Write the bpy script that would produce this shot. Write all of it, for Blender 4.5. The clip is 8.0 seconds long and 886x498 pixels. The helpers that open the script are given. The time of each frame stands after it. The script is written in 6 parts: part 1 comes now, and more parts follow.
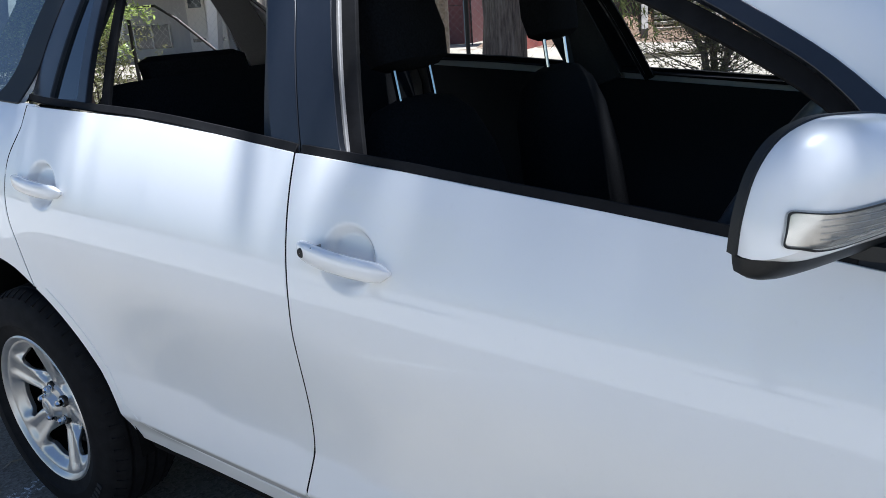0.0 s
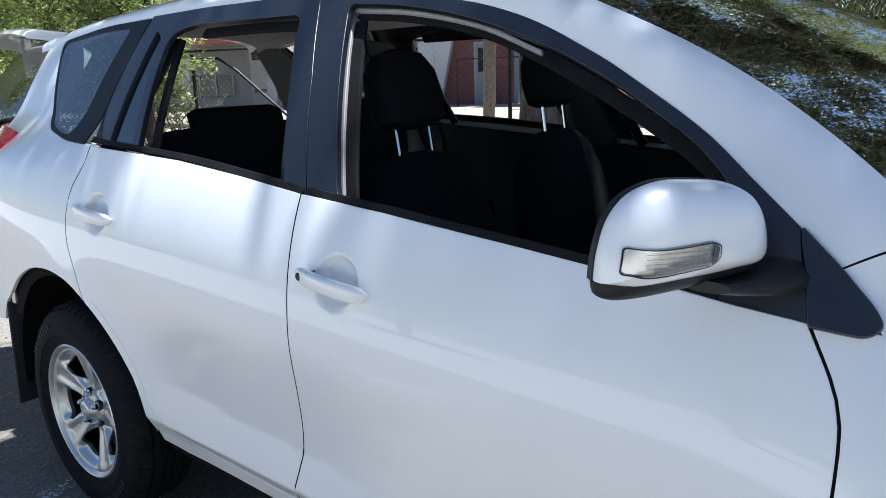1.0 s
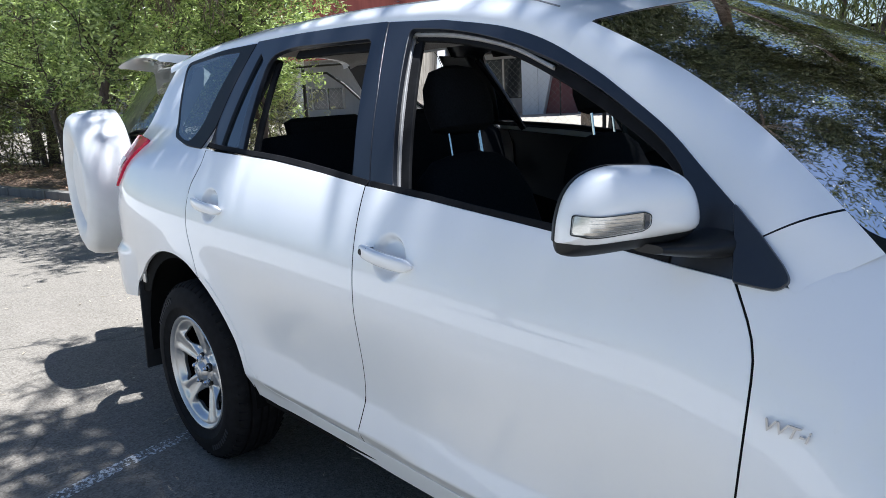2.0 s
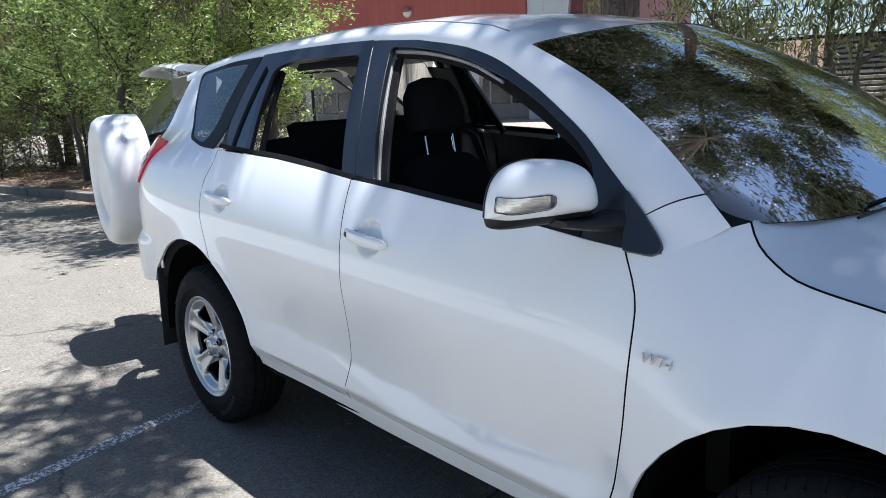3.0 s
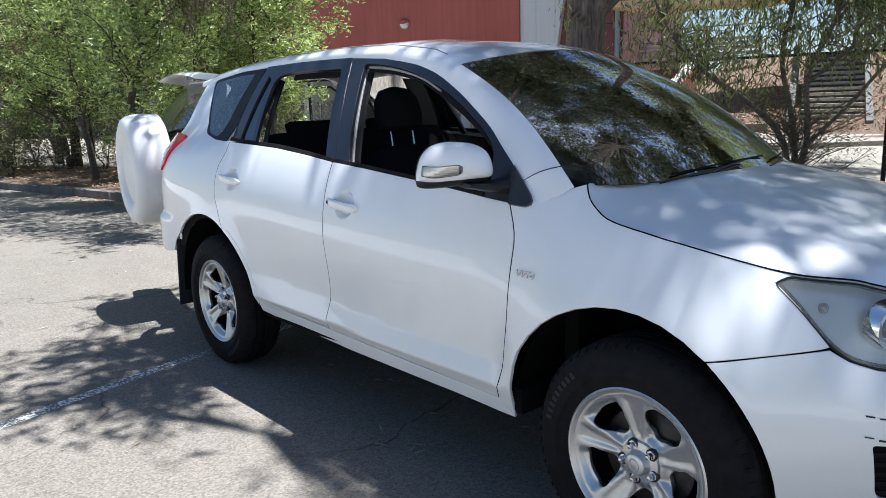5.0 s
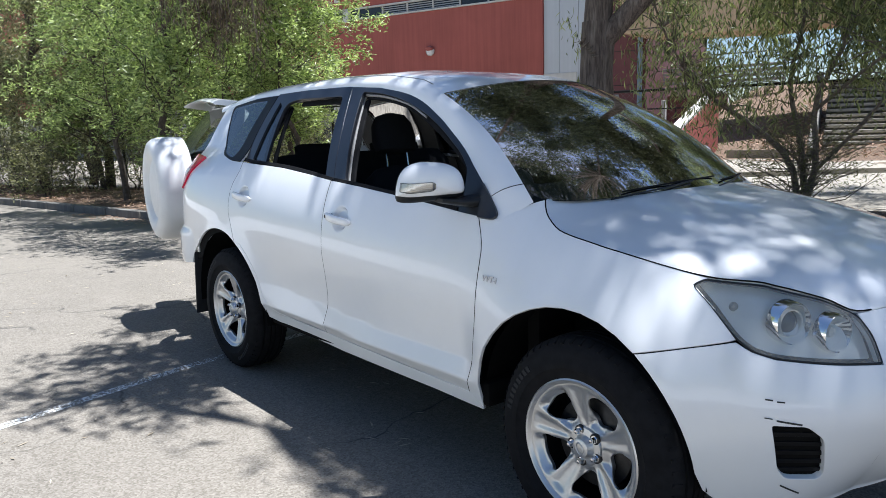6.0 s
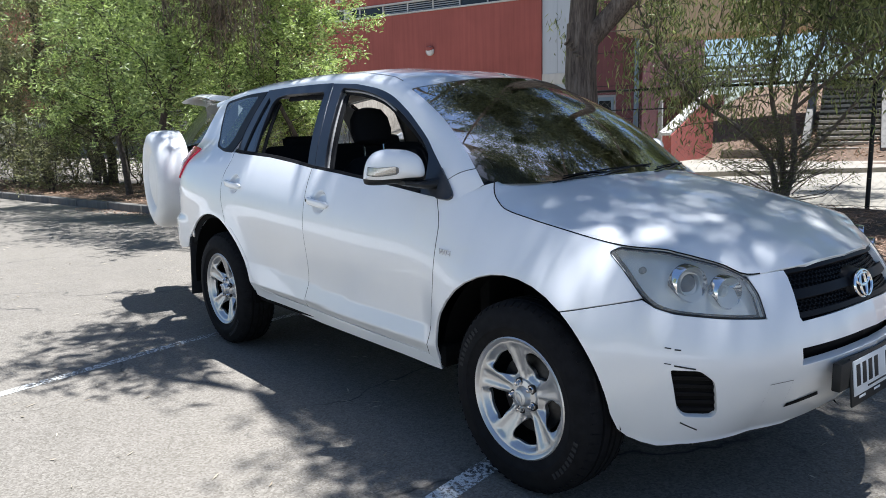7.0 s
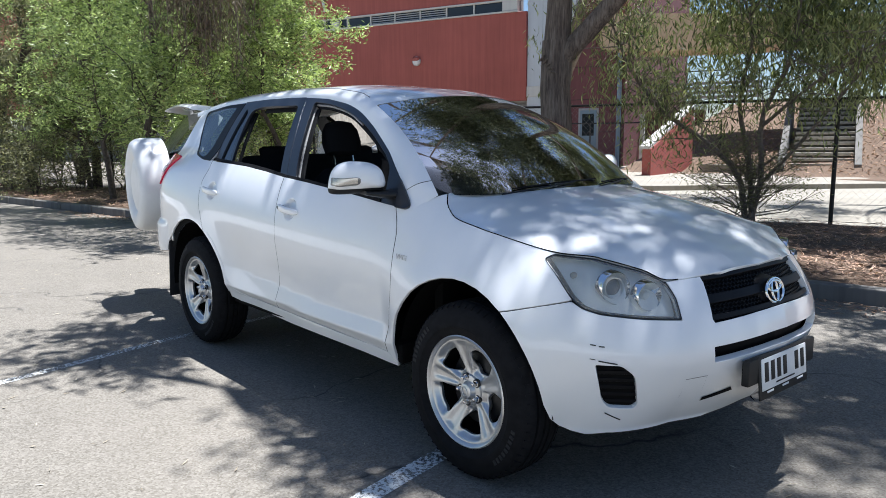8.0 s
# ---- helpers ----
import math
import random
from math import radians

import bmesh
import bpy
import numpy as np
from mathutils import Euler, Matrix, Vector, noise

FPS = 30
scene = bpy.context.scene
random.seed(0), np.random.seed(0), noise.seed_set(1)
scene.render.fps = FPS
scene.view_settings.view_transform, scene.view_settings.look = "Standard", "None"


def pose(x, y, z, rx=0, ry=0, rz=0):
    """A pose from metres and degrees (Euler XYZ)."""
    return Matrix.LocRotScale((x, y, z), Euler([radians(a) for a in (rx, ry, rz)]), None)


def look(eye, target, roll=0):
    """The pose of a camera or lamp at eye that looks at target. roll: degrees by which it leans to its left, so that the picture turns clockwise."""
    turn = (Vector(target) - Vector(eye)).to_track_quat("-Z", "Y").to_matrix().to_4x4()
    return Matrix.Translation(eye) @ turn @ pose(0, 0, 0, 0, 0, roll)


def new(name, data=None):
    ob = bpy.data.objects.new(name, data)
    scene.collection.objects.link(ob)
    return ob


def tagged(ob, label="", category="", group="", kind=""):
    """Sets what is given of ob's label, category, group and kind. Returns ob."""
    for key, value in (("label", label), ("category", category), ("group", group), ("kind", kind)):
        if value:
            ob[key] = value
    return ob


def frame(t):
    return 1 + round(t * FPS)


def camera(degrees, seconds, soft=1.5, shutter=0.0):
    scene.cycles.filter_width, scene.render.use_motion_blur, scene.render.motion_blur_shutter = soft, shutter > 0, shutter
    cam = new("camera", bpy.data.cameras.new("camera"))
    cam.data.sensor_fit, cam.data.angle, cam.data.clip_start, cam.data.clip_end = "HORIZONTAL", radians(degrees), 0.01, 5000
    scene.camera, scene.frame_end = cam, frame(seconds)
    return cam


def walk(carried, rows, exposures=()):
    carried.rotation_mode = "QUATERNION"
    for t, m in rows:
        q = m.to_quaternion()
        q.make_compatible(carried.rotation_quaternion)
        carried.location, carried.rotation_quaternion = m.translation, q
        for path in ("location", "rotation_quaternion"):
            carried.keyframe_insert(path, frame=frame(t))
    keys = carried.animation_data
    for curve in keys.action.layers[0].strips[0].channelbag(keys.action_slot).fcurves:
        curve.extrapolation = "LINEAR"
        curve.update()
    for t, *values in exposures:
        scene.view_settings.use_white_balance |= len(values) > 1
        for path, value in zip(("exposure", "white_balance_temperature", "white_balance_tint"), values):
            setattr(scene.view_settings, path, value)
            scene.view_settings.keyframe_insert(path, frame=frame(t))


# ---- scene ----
cam = camera(62.3, 8.0, soft=0.55)
PATH = [
    (0, (0.759, -1.706, 1.379), (-0.366, -0.17, 0.766), -3.9),
    (0.5, (0.87, -1.769, 1.399), (-0.284, -0.216, 0.893), -2.3),
    (1, (1.017, -1.815, 1.4), (-0.223, -0.317, 0.936), -1.8),
    (1.5, (1.19, -1.863, 1.389), (-0.175, -0.469, 0.949), -2.4),
    (1.7, (1.254, -1.899, 1.392), (-0.175, -0.564, 0.975), -2.9),
    (2.8, (1.64, -2.075, 1.411), (0.174, -0.789, 0.969), -3.0),
    (3, (1.708, -2.114, 1.409), (0.238, -0.823, 0.994), -2.7),
    (3.5, (1.901, -2.182, 1.391), (0.412, -0.905, 1.003), -2.2),
    (4, (2.075, -2.287, 1.402), (0.578, -1.01, 1.042), -2.1),
    (4.5, (2.261, -2.432, 1.383), (0.779, -1.139, 1.02), -2.1),
    (5, (2.42, -2.527, 1.384), (0.953, -1.224, 0.995), -1.8),
    (5.2, (2.492, -2.549, 1.386), (1.021, -1.244, 1.02), -1.7),
    (6.5, (2.95, -2.624, 1.358), (1.411, -1.386, 1.041), -1.5),
    (7, (3.146, -2.691, 1.337), (1.62, -1.439, 1.015), -1.3),
    (7.5, (3.3, -2.735, 1.356), (1.781, -1.473, 1.043), -0.3),
    (8, (3.42, -2.752, 1.36), (1.916, -1.469, 1.062), -0.3),
]
# the picture starts slightly brighter and bluer than it ends
walk(cam, [(t, look(eye, target, roll)) for t, eye, target, roll in PATH], [(0, 1.27, 5720, 10), (1, 1.32, 5720, 10), (2, 1.29, 5740, 10), (3.5, 1.25, 5790, 10), (5, 1.21, 5810, 10), (8, 1.20, 5810, 10)])

# ---- world and sun ----
world = bpy.data.worlds.new("world")
scene.world = world
world.use_nodes = True
SUN_WAY = Vector((0.06, 0.21, 1.0)).normalized()
sky = world.node_tree.nodes.new("ShaderNodeTexSky")
sky.sky_type = "NISHITA"
sky.sun_disc = False
sky.sun_elevation = math.asin(SUN_WAY.z)
sky.sun_rotation = math.atan2(SUN_WAY.x, SUN_WAY.y)
sky.dust_density = 0.4
sky.ozone_density = 2.0
back = world.node_tree.nodes["Background"]
back.inputs["Strength"].default_value = 0.052
world.node_tree.links.new(sky.outputs["Color"], back.inputs["Color"])
lamp = bpy.data.lights.new("sun", "SUN")
lamp.energy, lamp.angle, lamp.color = 5.0, radians(0.55), (1.0, 0.965, 0.91)
sun = new("sun", lamp)
sun.matrix_world = look(SUN_WAY * 40, (0, 0, 0))


# ---- materials ----
class Mat:
    """A node material: a small wrapper round its tree."""

    def __init__(self, name, color=(0.5, 0.5, 0.5), rough=0.5, metal=0.0, spec=0.5):
        self.m = bpy.data.materials.new(name)
        self.m.use_nodes = True
        self.t = self.m.node_tree
        self.b = self.t.nodes["Principled BSDF"]
        self.b.inputs["Base Color"].default_value = (*color, 1)
        self.b.inputs["Roughness"].default_value = rough
        self.b.inputs["Metallic"].default_value = metal
        self.b.inputs["Specular IOR Level"].default_value = spec

    def node(self, kind, **values):
        n = self.t.nodes.new(kind)
        for key, value in values.items():
            n.inputs[key].default_value = value
        return n

    def link(self, a, b):
        self.t.links.new(a, b)

    def coords(self, kind="Object"):
        return self.t.nodes.new("ShaderNodeTexCoord").outputs[kind]

    def noise(self, scale, detail=6.0, rough=0.6, stretch=None, kind="Object"):
        n = self.node("ShaderNodeTexNoise", Scale=scale, Detail=detail, Roughness=rough)
        src = self.coords(kind)
        if stretch:
            mp = self.t.nodes.new("ShaderNodeMapping")
            mp.inputs["Scale"].default_value = stretch
            self.link(src, mp.inputs["Vector"])
            src = mp.outputs["Vector"]
        self.link(src, n.inputs["Vector"])
        return n.outputs["Fac"]

    def ramp(self, fac, stops):
        r = self.t.nodes.new("ShaderNodeValToRGB")
        while len(r.color_ramp.elements) < len(stops):
            r.color_ramp.elements.new(0.5)
        for e, (p, c) in zip(r.color_ramp.elements, stops):
            e.position, e.color = p, (*c, 1) if len(c) == 3 else c
        self.link(fac, r.inputs["Fac"])
        return r.outputs["Color"]

    def mix(self, a, b, fac, mode="MIX"):
        n = self.t.nodes.new("ShaderNodeMix")
        n.data_type, n.blend_type = "RGBA", mode
        for s, v in ((0, fac), (6, a), (7, b)):
            if isinstance(v, (int, float)):
                n.inputs[s].default_value = v
            elif isinstance(v, tuple):
                n.inputs[s].default_value = (*v, 1)
            else:
                self.link(v, n.inputs[s])
        return n.outputs[2]

    def math(self, op, a, b=0.5):
        n = self.t.nodes.new("ShaderNodeMath")
        n.operation = op
        for s, v in ((0, a), (1, b)):
            if isinstance(v, (int, float)):
                n.inputs[s].default_value = v
            else:
                self.link(v, n.inputs[s])
        return n.outputs[0]

    def color(self, socket):
        self.link(socket, self.b.inputs["Base Color"])
        return self

    def rough(self, socket):
        self.link(socket, self.b.inputs["Roughness"])
        return self

    def bump(self, height, strength=0.3, distance=0.01):
        n = self.node("ShaderNodeBump", Strength=strength, Distance=distance)
        self.link(height, n.inputs["Height"])
        self.link(n.outputs["Normal"], self.b.inputs["Normal"])
        return self

    def set(self, **values):
        for key, value in values.items():
            self.b.inputs[key.replace("_", " ")].default_value = value
        return self


def paint_white():
    m = Mat("white_paint", (0.80, 0.80, 0.80), 0.32)
    m.set(Coat_Weight=1.0, Coat_Roughness=0.02, Coat_IOR=1.5)
    dust = m.noise(3.0, 5)
    fine = m.noise(90.0, 3)
    c = m.ramp(dust, [(0.3, (0.785, 0.79, 0.79)), (0.75, (0.825, 0.825, 0.82))])
    m.color(m.mix(c, (0.62, 0.60, 0.56), m.ramp(fine, [(0.62, (0, 0, 0)), (0.8, (0.10, 0.10, 0.10))])))
    m.rough(m.ramp(dust, [(0.3, (0.28, 0.28, 0.28)), (0.8, (0.40, 0.40, 0.40))]))
    return m.m


def plain(name, color, rough, metal=0.0, grain=40.0, amount=0.25, bump=0.0, spec=0.5):
    m = Mat(name, color, rough, metal, spec)
    lo = tuple(c * (1 - amount) for c in color)
    hi = tuple(min(1, c * (1 + amount)) for c in color)
    m.color(m.ramp(m.noise(grain, 6), [(0.3, lo), (0.7, hi)]))
    if bump:
        m.bump(m.noise(grain * 6, 4), bump, 0.002)
    return m.m


def glass(name, tint, rough=0.0, haze=0.0, ior=1.48):
    m = Mat(name, tint, rough)
    m.set(Transmission_Weight=1.0, IOR=1.0)
    out = m.t.nodes["Material Output"]
    clear = m.t.nodes.new("ShaderNodeBsdfTransparent")
    clear.inputs["Color"].default_value = (*tint, 1)
    gloss = m.t.nodes.new("ShaderNodeBsdfGlossy")
    gloss.inputs["Roughness"].default_value = rough
    fres = m.node("ShaderNodeFresnel", IOR=ior)
    mixer = m.t.nodes.new("ShaderNodeMixShader")
    m.link(fres.outputs["Fac"], mixer.inputs["Fac"])
    m.link(clear.outputs["BSDF"], mixer.inputs[1])
    m.link(gloss.outputs["BSDF"], mixer.inputs[2])
    last = mixer.outputs["Shader"]
    if haze:
        dull = m.t.nodes.new("ShaderNodeBsdfDiffuse")
        dull.inputs["Color"].default_value = (0.75, 0.74, 0.68, 1)
        second = m.t.nodes.new("ShaderNodeMixShader")
        second.inputs["Fac"].default_value = haze
        m.link(last, second.inputs[1])
        m.link(dull.outputs["BSDF"], second.inputs[2])
        last = second.outputs["Shader"]
    m.link(last, out.inputs["Surface"])
    return m.m


def asphalt():
    m = Mat("asphalt", (0.05, 0.05, 0.05), 0.85)
    broad, mid, grit = m.noise(0.35, 5), m.noise(3.0, 6), m.noise(170.0, 3, 0.7)
    base = m.ramp(broad, [(0.3, (0.138, 0.117, 0.089)), (0.7, (0.200, 0.170, 0.128))])
    base = m.mix(base, (0.24, 0.205, 0.165), m.ramp(mid, [(0.45, (0, 0, 0)), (0.8, (0.55, 0.55, 0.55))]))
    v = m.t.nodes.new("ShaderNodeTexVoronoi")
    v.inputs["Scale"].default_value = 120.0
    m.link(m.coords(), v.inputs["Vector"])
    base = m.mix(base, m.ramp(v.outputs["Color"], [(0.0, (0.03, 0.028, 0.025)), (1.0, (0.36, 0.335, 0.295))]), 0.46)
    # fine wandering cracks and darker oil spots
    warp = m.t.nodes.new("ShaderNodeVectorMath")
    warp.operation = "MULTIPLY_ADD"
    src = m.node("ShaderNodeTexNoise", Scale=1.6, Detail=5.0)
    m.link(m.coords(), src.inputs["Vector"])
    m.link(src.outputs["Color"], warp.inputs[0])
    warp.inputs[1].default_value = (0.9, 0.9, 0.0)
    m.link(m.coords(), warp.inputs[2])
    cells = m.t.nodes.new("ShaderNodeTexVoronoi")
    cells.feature = "DISTANCE_TO_EDGE"
    cells.inputs["Scale"].default_value = 0.42
    m.link(warp.outputs["Vector"], cells.inputs["Vector"])
    crack = m.ramp(cells.outputs["Distance"], [(0.0, (1, 1, 1)), (0.0055, (0, 0, 0))])
    crack = m.mix(crack, (0.0, 0.0, 0.0), m.ramp(m.noise(1.1, 3), [(0.42, (1, 1, 1)), (0.58, (0, 0, 0))]))
    base = m.mix(base, (0.035, 0.032, 0.03), crack)
    spots = m.ramp(m.noise(1.7, 4, 0.5), [(0.66, (0, 0, 0)), (0.78, (0.5, 0.5, 0.5))])
    m.color(m.mix(base, (0.07, 0.066, 0.06), spots))
    m.bump(m.mix(grit, v.outputs["Distance"], 0.5), 0.6, 0.006)
    return m.m


def leaf_material(name, dark, light, trans=0.35, rough=0.6):
    m = Mat(name, light, rough)
    info = m.t.nodes.new("ShaderNodeNewGeometry").outputs["Random Per Island"]
    c = m.ramp(info, [(0.0, dark), (0.5, tuple((a + b) / 2 for a, b in zip(dark, light))), (1.0, light)])
    m.color(c)
    out = m.t.nodes["Material Output"]
    tr = m.t.nodes.new("ShaderNodeBsdfTranslucent")
    m.link(m.mix(c, (0.90, 1.0, 0.62), 1.0, "MULTIPLY"), tr.inputs["Color"])
    mixer = m.t.nodes.new("ShaderNodeMixShader")
    mixer.inputs["Fac"].default_value = trans
    m.link(m.b.outputs["BSDF"], mixer.inputs[1])
    m.link(tr.outputs["BSDF"], mixer.inputs[2])
    m.link(mixer.outputs["Shader"], out.inputs["Surface"])
    return m.m


WHITE = paint_white()
BLACK_TRIM = plain("black_trim", (0.012, 0.013, 0.014), 0.45, 0, 300, 0.2, 0.05, 0.3)
BLACK_GLOSS = plain("black_gloss_film", (0.010, 0.011, 0.013), 0.5, 0, 60, 0.15, 0.0, 0.2)
RUBBER = plain("tyre_rubber", (0.010, 0.010, 0.011), 0.85, 0, 25, 0.35, 0.15, 0.15)
VOID = plain("underbody_black", (0.005, 0.005, 0.005), 0.9, spec=0.1)
ALLOY = plain("silver_wheel_paint", (0.58, 0.58, 0.575), 0.30, 0.75, 30, 0.06)
CHROME = plain("chrome", (0.80, 0.80, 0.80), 0.08, 1.0, 20, 0.05)
GLASS = glass("clear_glass", (0.66, 0.75, 0.70), 0.022, ior=1.36)
TINT = glass("tinted_glass", (0.24, 0.30, 0.30), 0.015, ior=2.5)
LENS = glass("lamp_lens", (0.97, 0.975, 0.95), haze=0.18)
LENS_CLEAR = glass("indicator_lens", (0.96, 0.96, 0.95), haze=0.05)
FABRIC = plain("charcoal_fabric", (0.010, 0.0105, 0.012), 0.9, 0, 200, 0.4, 0.3, 0.08)
HEADLINER = plain("grey_headliner", (0.34, 0.32, 0.29), 0.9, 0, 120, 0.15, 0.1)
DASH = plain("dark_dash_plastic", (0.018, 0.018, 0.020), 0.65, 0, 200, 0.3, 0.2)
RED_LENS = plain("red_lens", (0.55, 0.012, 0.055), 0.12, 0, 60, 0.2)
LENS_WHITE = plain("white_lens", (0.62, 0.60, 0.60), 0.15, 0, 60, 0.1)
LAMP_BODY = plain("lamp_body", (0.86, 0.86, 0.83), 0.22, 0.2, 20, 0.05)
DARKLENS = plain("projector_glass", (0.05, 0.055, 0.065), 0.06, 0, 30, 0.1, 0.0, 0.8)
MARKER = plain("marker_bulb_grey", (0.42, 0.40, 0.36), 0.20, 0.4)
AMBER_BACK = plain("indicator_back", (0.62, 0.60, 0.56), 0.2, 0.7, 60, 0.06)
DARK_TINT = glass("dark_tinted_glass", (0.42, 0.48, 0.46), ior=1.7)
GRILLE_BLACK = plain("grille_black", (0.004, 0.004, 0.005), 0.55, 0, 80, 0.2, 0.0, 0.06)
FRAME = plain("satin_black_film", (0.013, 0.015, 0.020), 0.28, 0, 90, 0.12, 0.0, 0.6)
CHANNEL = plain("grey_channel", (0.38, 0.37, 0.36), 0.5, 0.2, 60, 0.1)
GRILLE_FRAME = plain("grille_satin_black", (0.006, 0.006, 0.007), 0.45, 0, 90, 0.15, 0.0, 0.14)
SCUFF = plain("scuff_black", (0.03, 0.03, 0.03), 0.8)
SEAM = plain("seam_shadow_grey", (0.22, 0.22, 0.22), 0.8)
PLATE = plain("plate_white", (0.70, 0.71, 0.70), 0.4, 0, 30, 0.05)
BADGE = plain("badge_silver", (0.50, 0.50, 0.51), 0.3, 0.6, 40, 0.1)
MUDFLAP = plain("mudflap_rubber", (0.014, 0.014, 0.015), 0.8, 0, 30, 0.3, 0.1)
RUBBER_LIGHT = plain("tyre_marks", (0.012, 0.012, 0.013), 0.8)
BRAKE = plain("brake_steel", (0.045, 0.042, 0.040), 0.5, 0.6, 50, 0.3)
WHITE_PLASTIC = plain("white_plastic", (0.70, 0.70, 0.69), 0.35, 0, 6, 0.06)
STEER = plain("steering_leather", (0.03, 0.032, 0.036), 0.5, 0, 150, 0.2, 0.2)
LINING = plain("grey_lining", (0.05, 0.05, 0.05), 0.75, 0, 120, 0.15, 0.1)
ASPHALT = asphalt()


# ---- mesh tools ----
def link_mesh(name, verts, faces, material, parent=None, normals=None, label="", smooth=True):
    me = bpy.data.meshes.new(name)
    me.from_pydata([tuple(map(float, v)) for v in verts], [], [tuple(map(int, f)) for f in faces])
    if smooth:
        me.polygons.foreach_set("use_smooth", [True] * len(me.polygons))
    if normals is not None:
        me.normals_split_custom_set_from_vertices([tuple(map(float, n)) for n in normals])
    me.materials.append(material)
    ob = new(name, me)
    ob.parent = parent
    if label:
        tagged(ob, label)
    return ob


def part(name, bm, material, parent=None, label="", smooth=True):
    me = bpy.data.meshes.new(name)
    bm.to_mesh(me)
    bm.free()
    if smooth:
        me.polygons.foreach_set("use_smooth", [True] * len(me.polygons))
        me.set_sharp_from_angle(angle=radians(38))
    me.materials.append(material)
    ob = new(name, me)
    ob.parent = parent
    if label:
        tagged(ob, label)
    return ob


def thing(name, label, category, group="", kind=""):
    ob = new(name)
    ob.empty_display_size = 0.2
    return tagged(ob, label, category, group, kind)


def spline(pts, n):
    """n points evenly along a smooth curve through pts."""
    p = np.array(pts, float)
    m = np.zeros_like(p)
    d = np.r_[0, np.cumsum(np.linalg.norm(np.diff(p, axis=0), axis=1))]
    for k in range(len(p)):
        a, b = max(k - 1, 0), min(k + 1, len(p) - 1)
        m[k] = (p[b] - p[a]) / (d[b] - d[a])
    out = []
    for t in np.linspace(0, d[-1], n):
        k = min(int(np.searchsorted(d, t, side="right")) - 1, len(p) - 2)
        h = d[k + 1] - d[k]
        s = (t - d[k]) / h
        out.append((2 * s**3 - 3 * s * s + 1) * p[k] + (s**3 - 2 * s * s + s) * h * m[k] + (3 * s * s - 2 * s**3) * p[k + 1] + (s**3 - s * s) * h * m[k + 1])
    return np.array(out)


def rounded(pts, r=0.01, steps=5):
    """A closed outline with each corner rounded; a point may carry its own radius."""
    out = []
    n = len(pts)
    for i in range(n):
        a, b, c = (np.array(pts[j % n][:2], float) for j in (i - 1, i, i + 1))
        rad = pts[i][2] if len(pts[i]) > 2 else r
        la, lc = np.linalg.norm(a - b), np.linalg.norm(c - b)
        t = min(rad, la * 0.48, lc * 0.48)
        if t < 1e-4:
            out.append(b)
            continue
        p0, p1 = b + (a - b) / la * t, b + (c - b) / lc * t
        for s in np.linspace(0, 1, steps):
            out.append((1 - s) ** 2 * p0 + 2 * s * (1 - s) * b + s * s * p1)
    return out


def resample(loop, step):
    """Points at most step apart along a closed loop, keeping its corners."""
    out = []
    n = len(loop)
    for i in range(n):
        a, b = np.array(loop[i]), np.array(loop[(i + 1) % n])
        L = np.linalg.norm(b - a)
        if L < 1e-6:
            continue
        k = max(1, int(math.ceil(L / step)))
        for j in range(k):
            out.append(a + (b - a) * j / k)
    return np.array(out)


def inside(poly, pts):
    x, y = pts[:, 0], pts[:, 1]
    res = np.zeros(len(pts), bool)
    n = len(poly)
    for i in range(n):
        (x0, y0), (x1, y1) = poly[i], poly[(i + 1) % n]
        if y0 == y1:
            continue
        hit = ((y0 > y) != (y1 > y)) & (x < (x1 - x0) * (y - y0) / (y1 - y0) + x0)
        res ^= hit
    return res


def area(poly):
    p = np.array(poly)
    q = np.roll(p, -1, axis=0)
    return 0.5 * np.sum(p[:, 0] * q[:, 1] - q[:, 0] * p[:, 1])


def offset_loop(loop, d):
    """The loop (anticlockwise) grown by d."""
    p = np.array(loop)
    t = np.roll(p, -1, axis=0) - np.roll(p, 1, axis=0)
    t /= np.maximum(np.linalg.norm(t, axis=1), 1e-9)[:, None]
    return p + np.stack([t[:, 1], -t[:, 0]], 1) * d


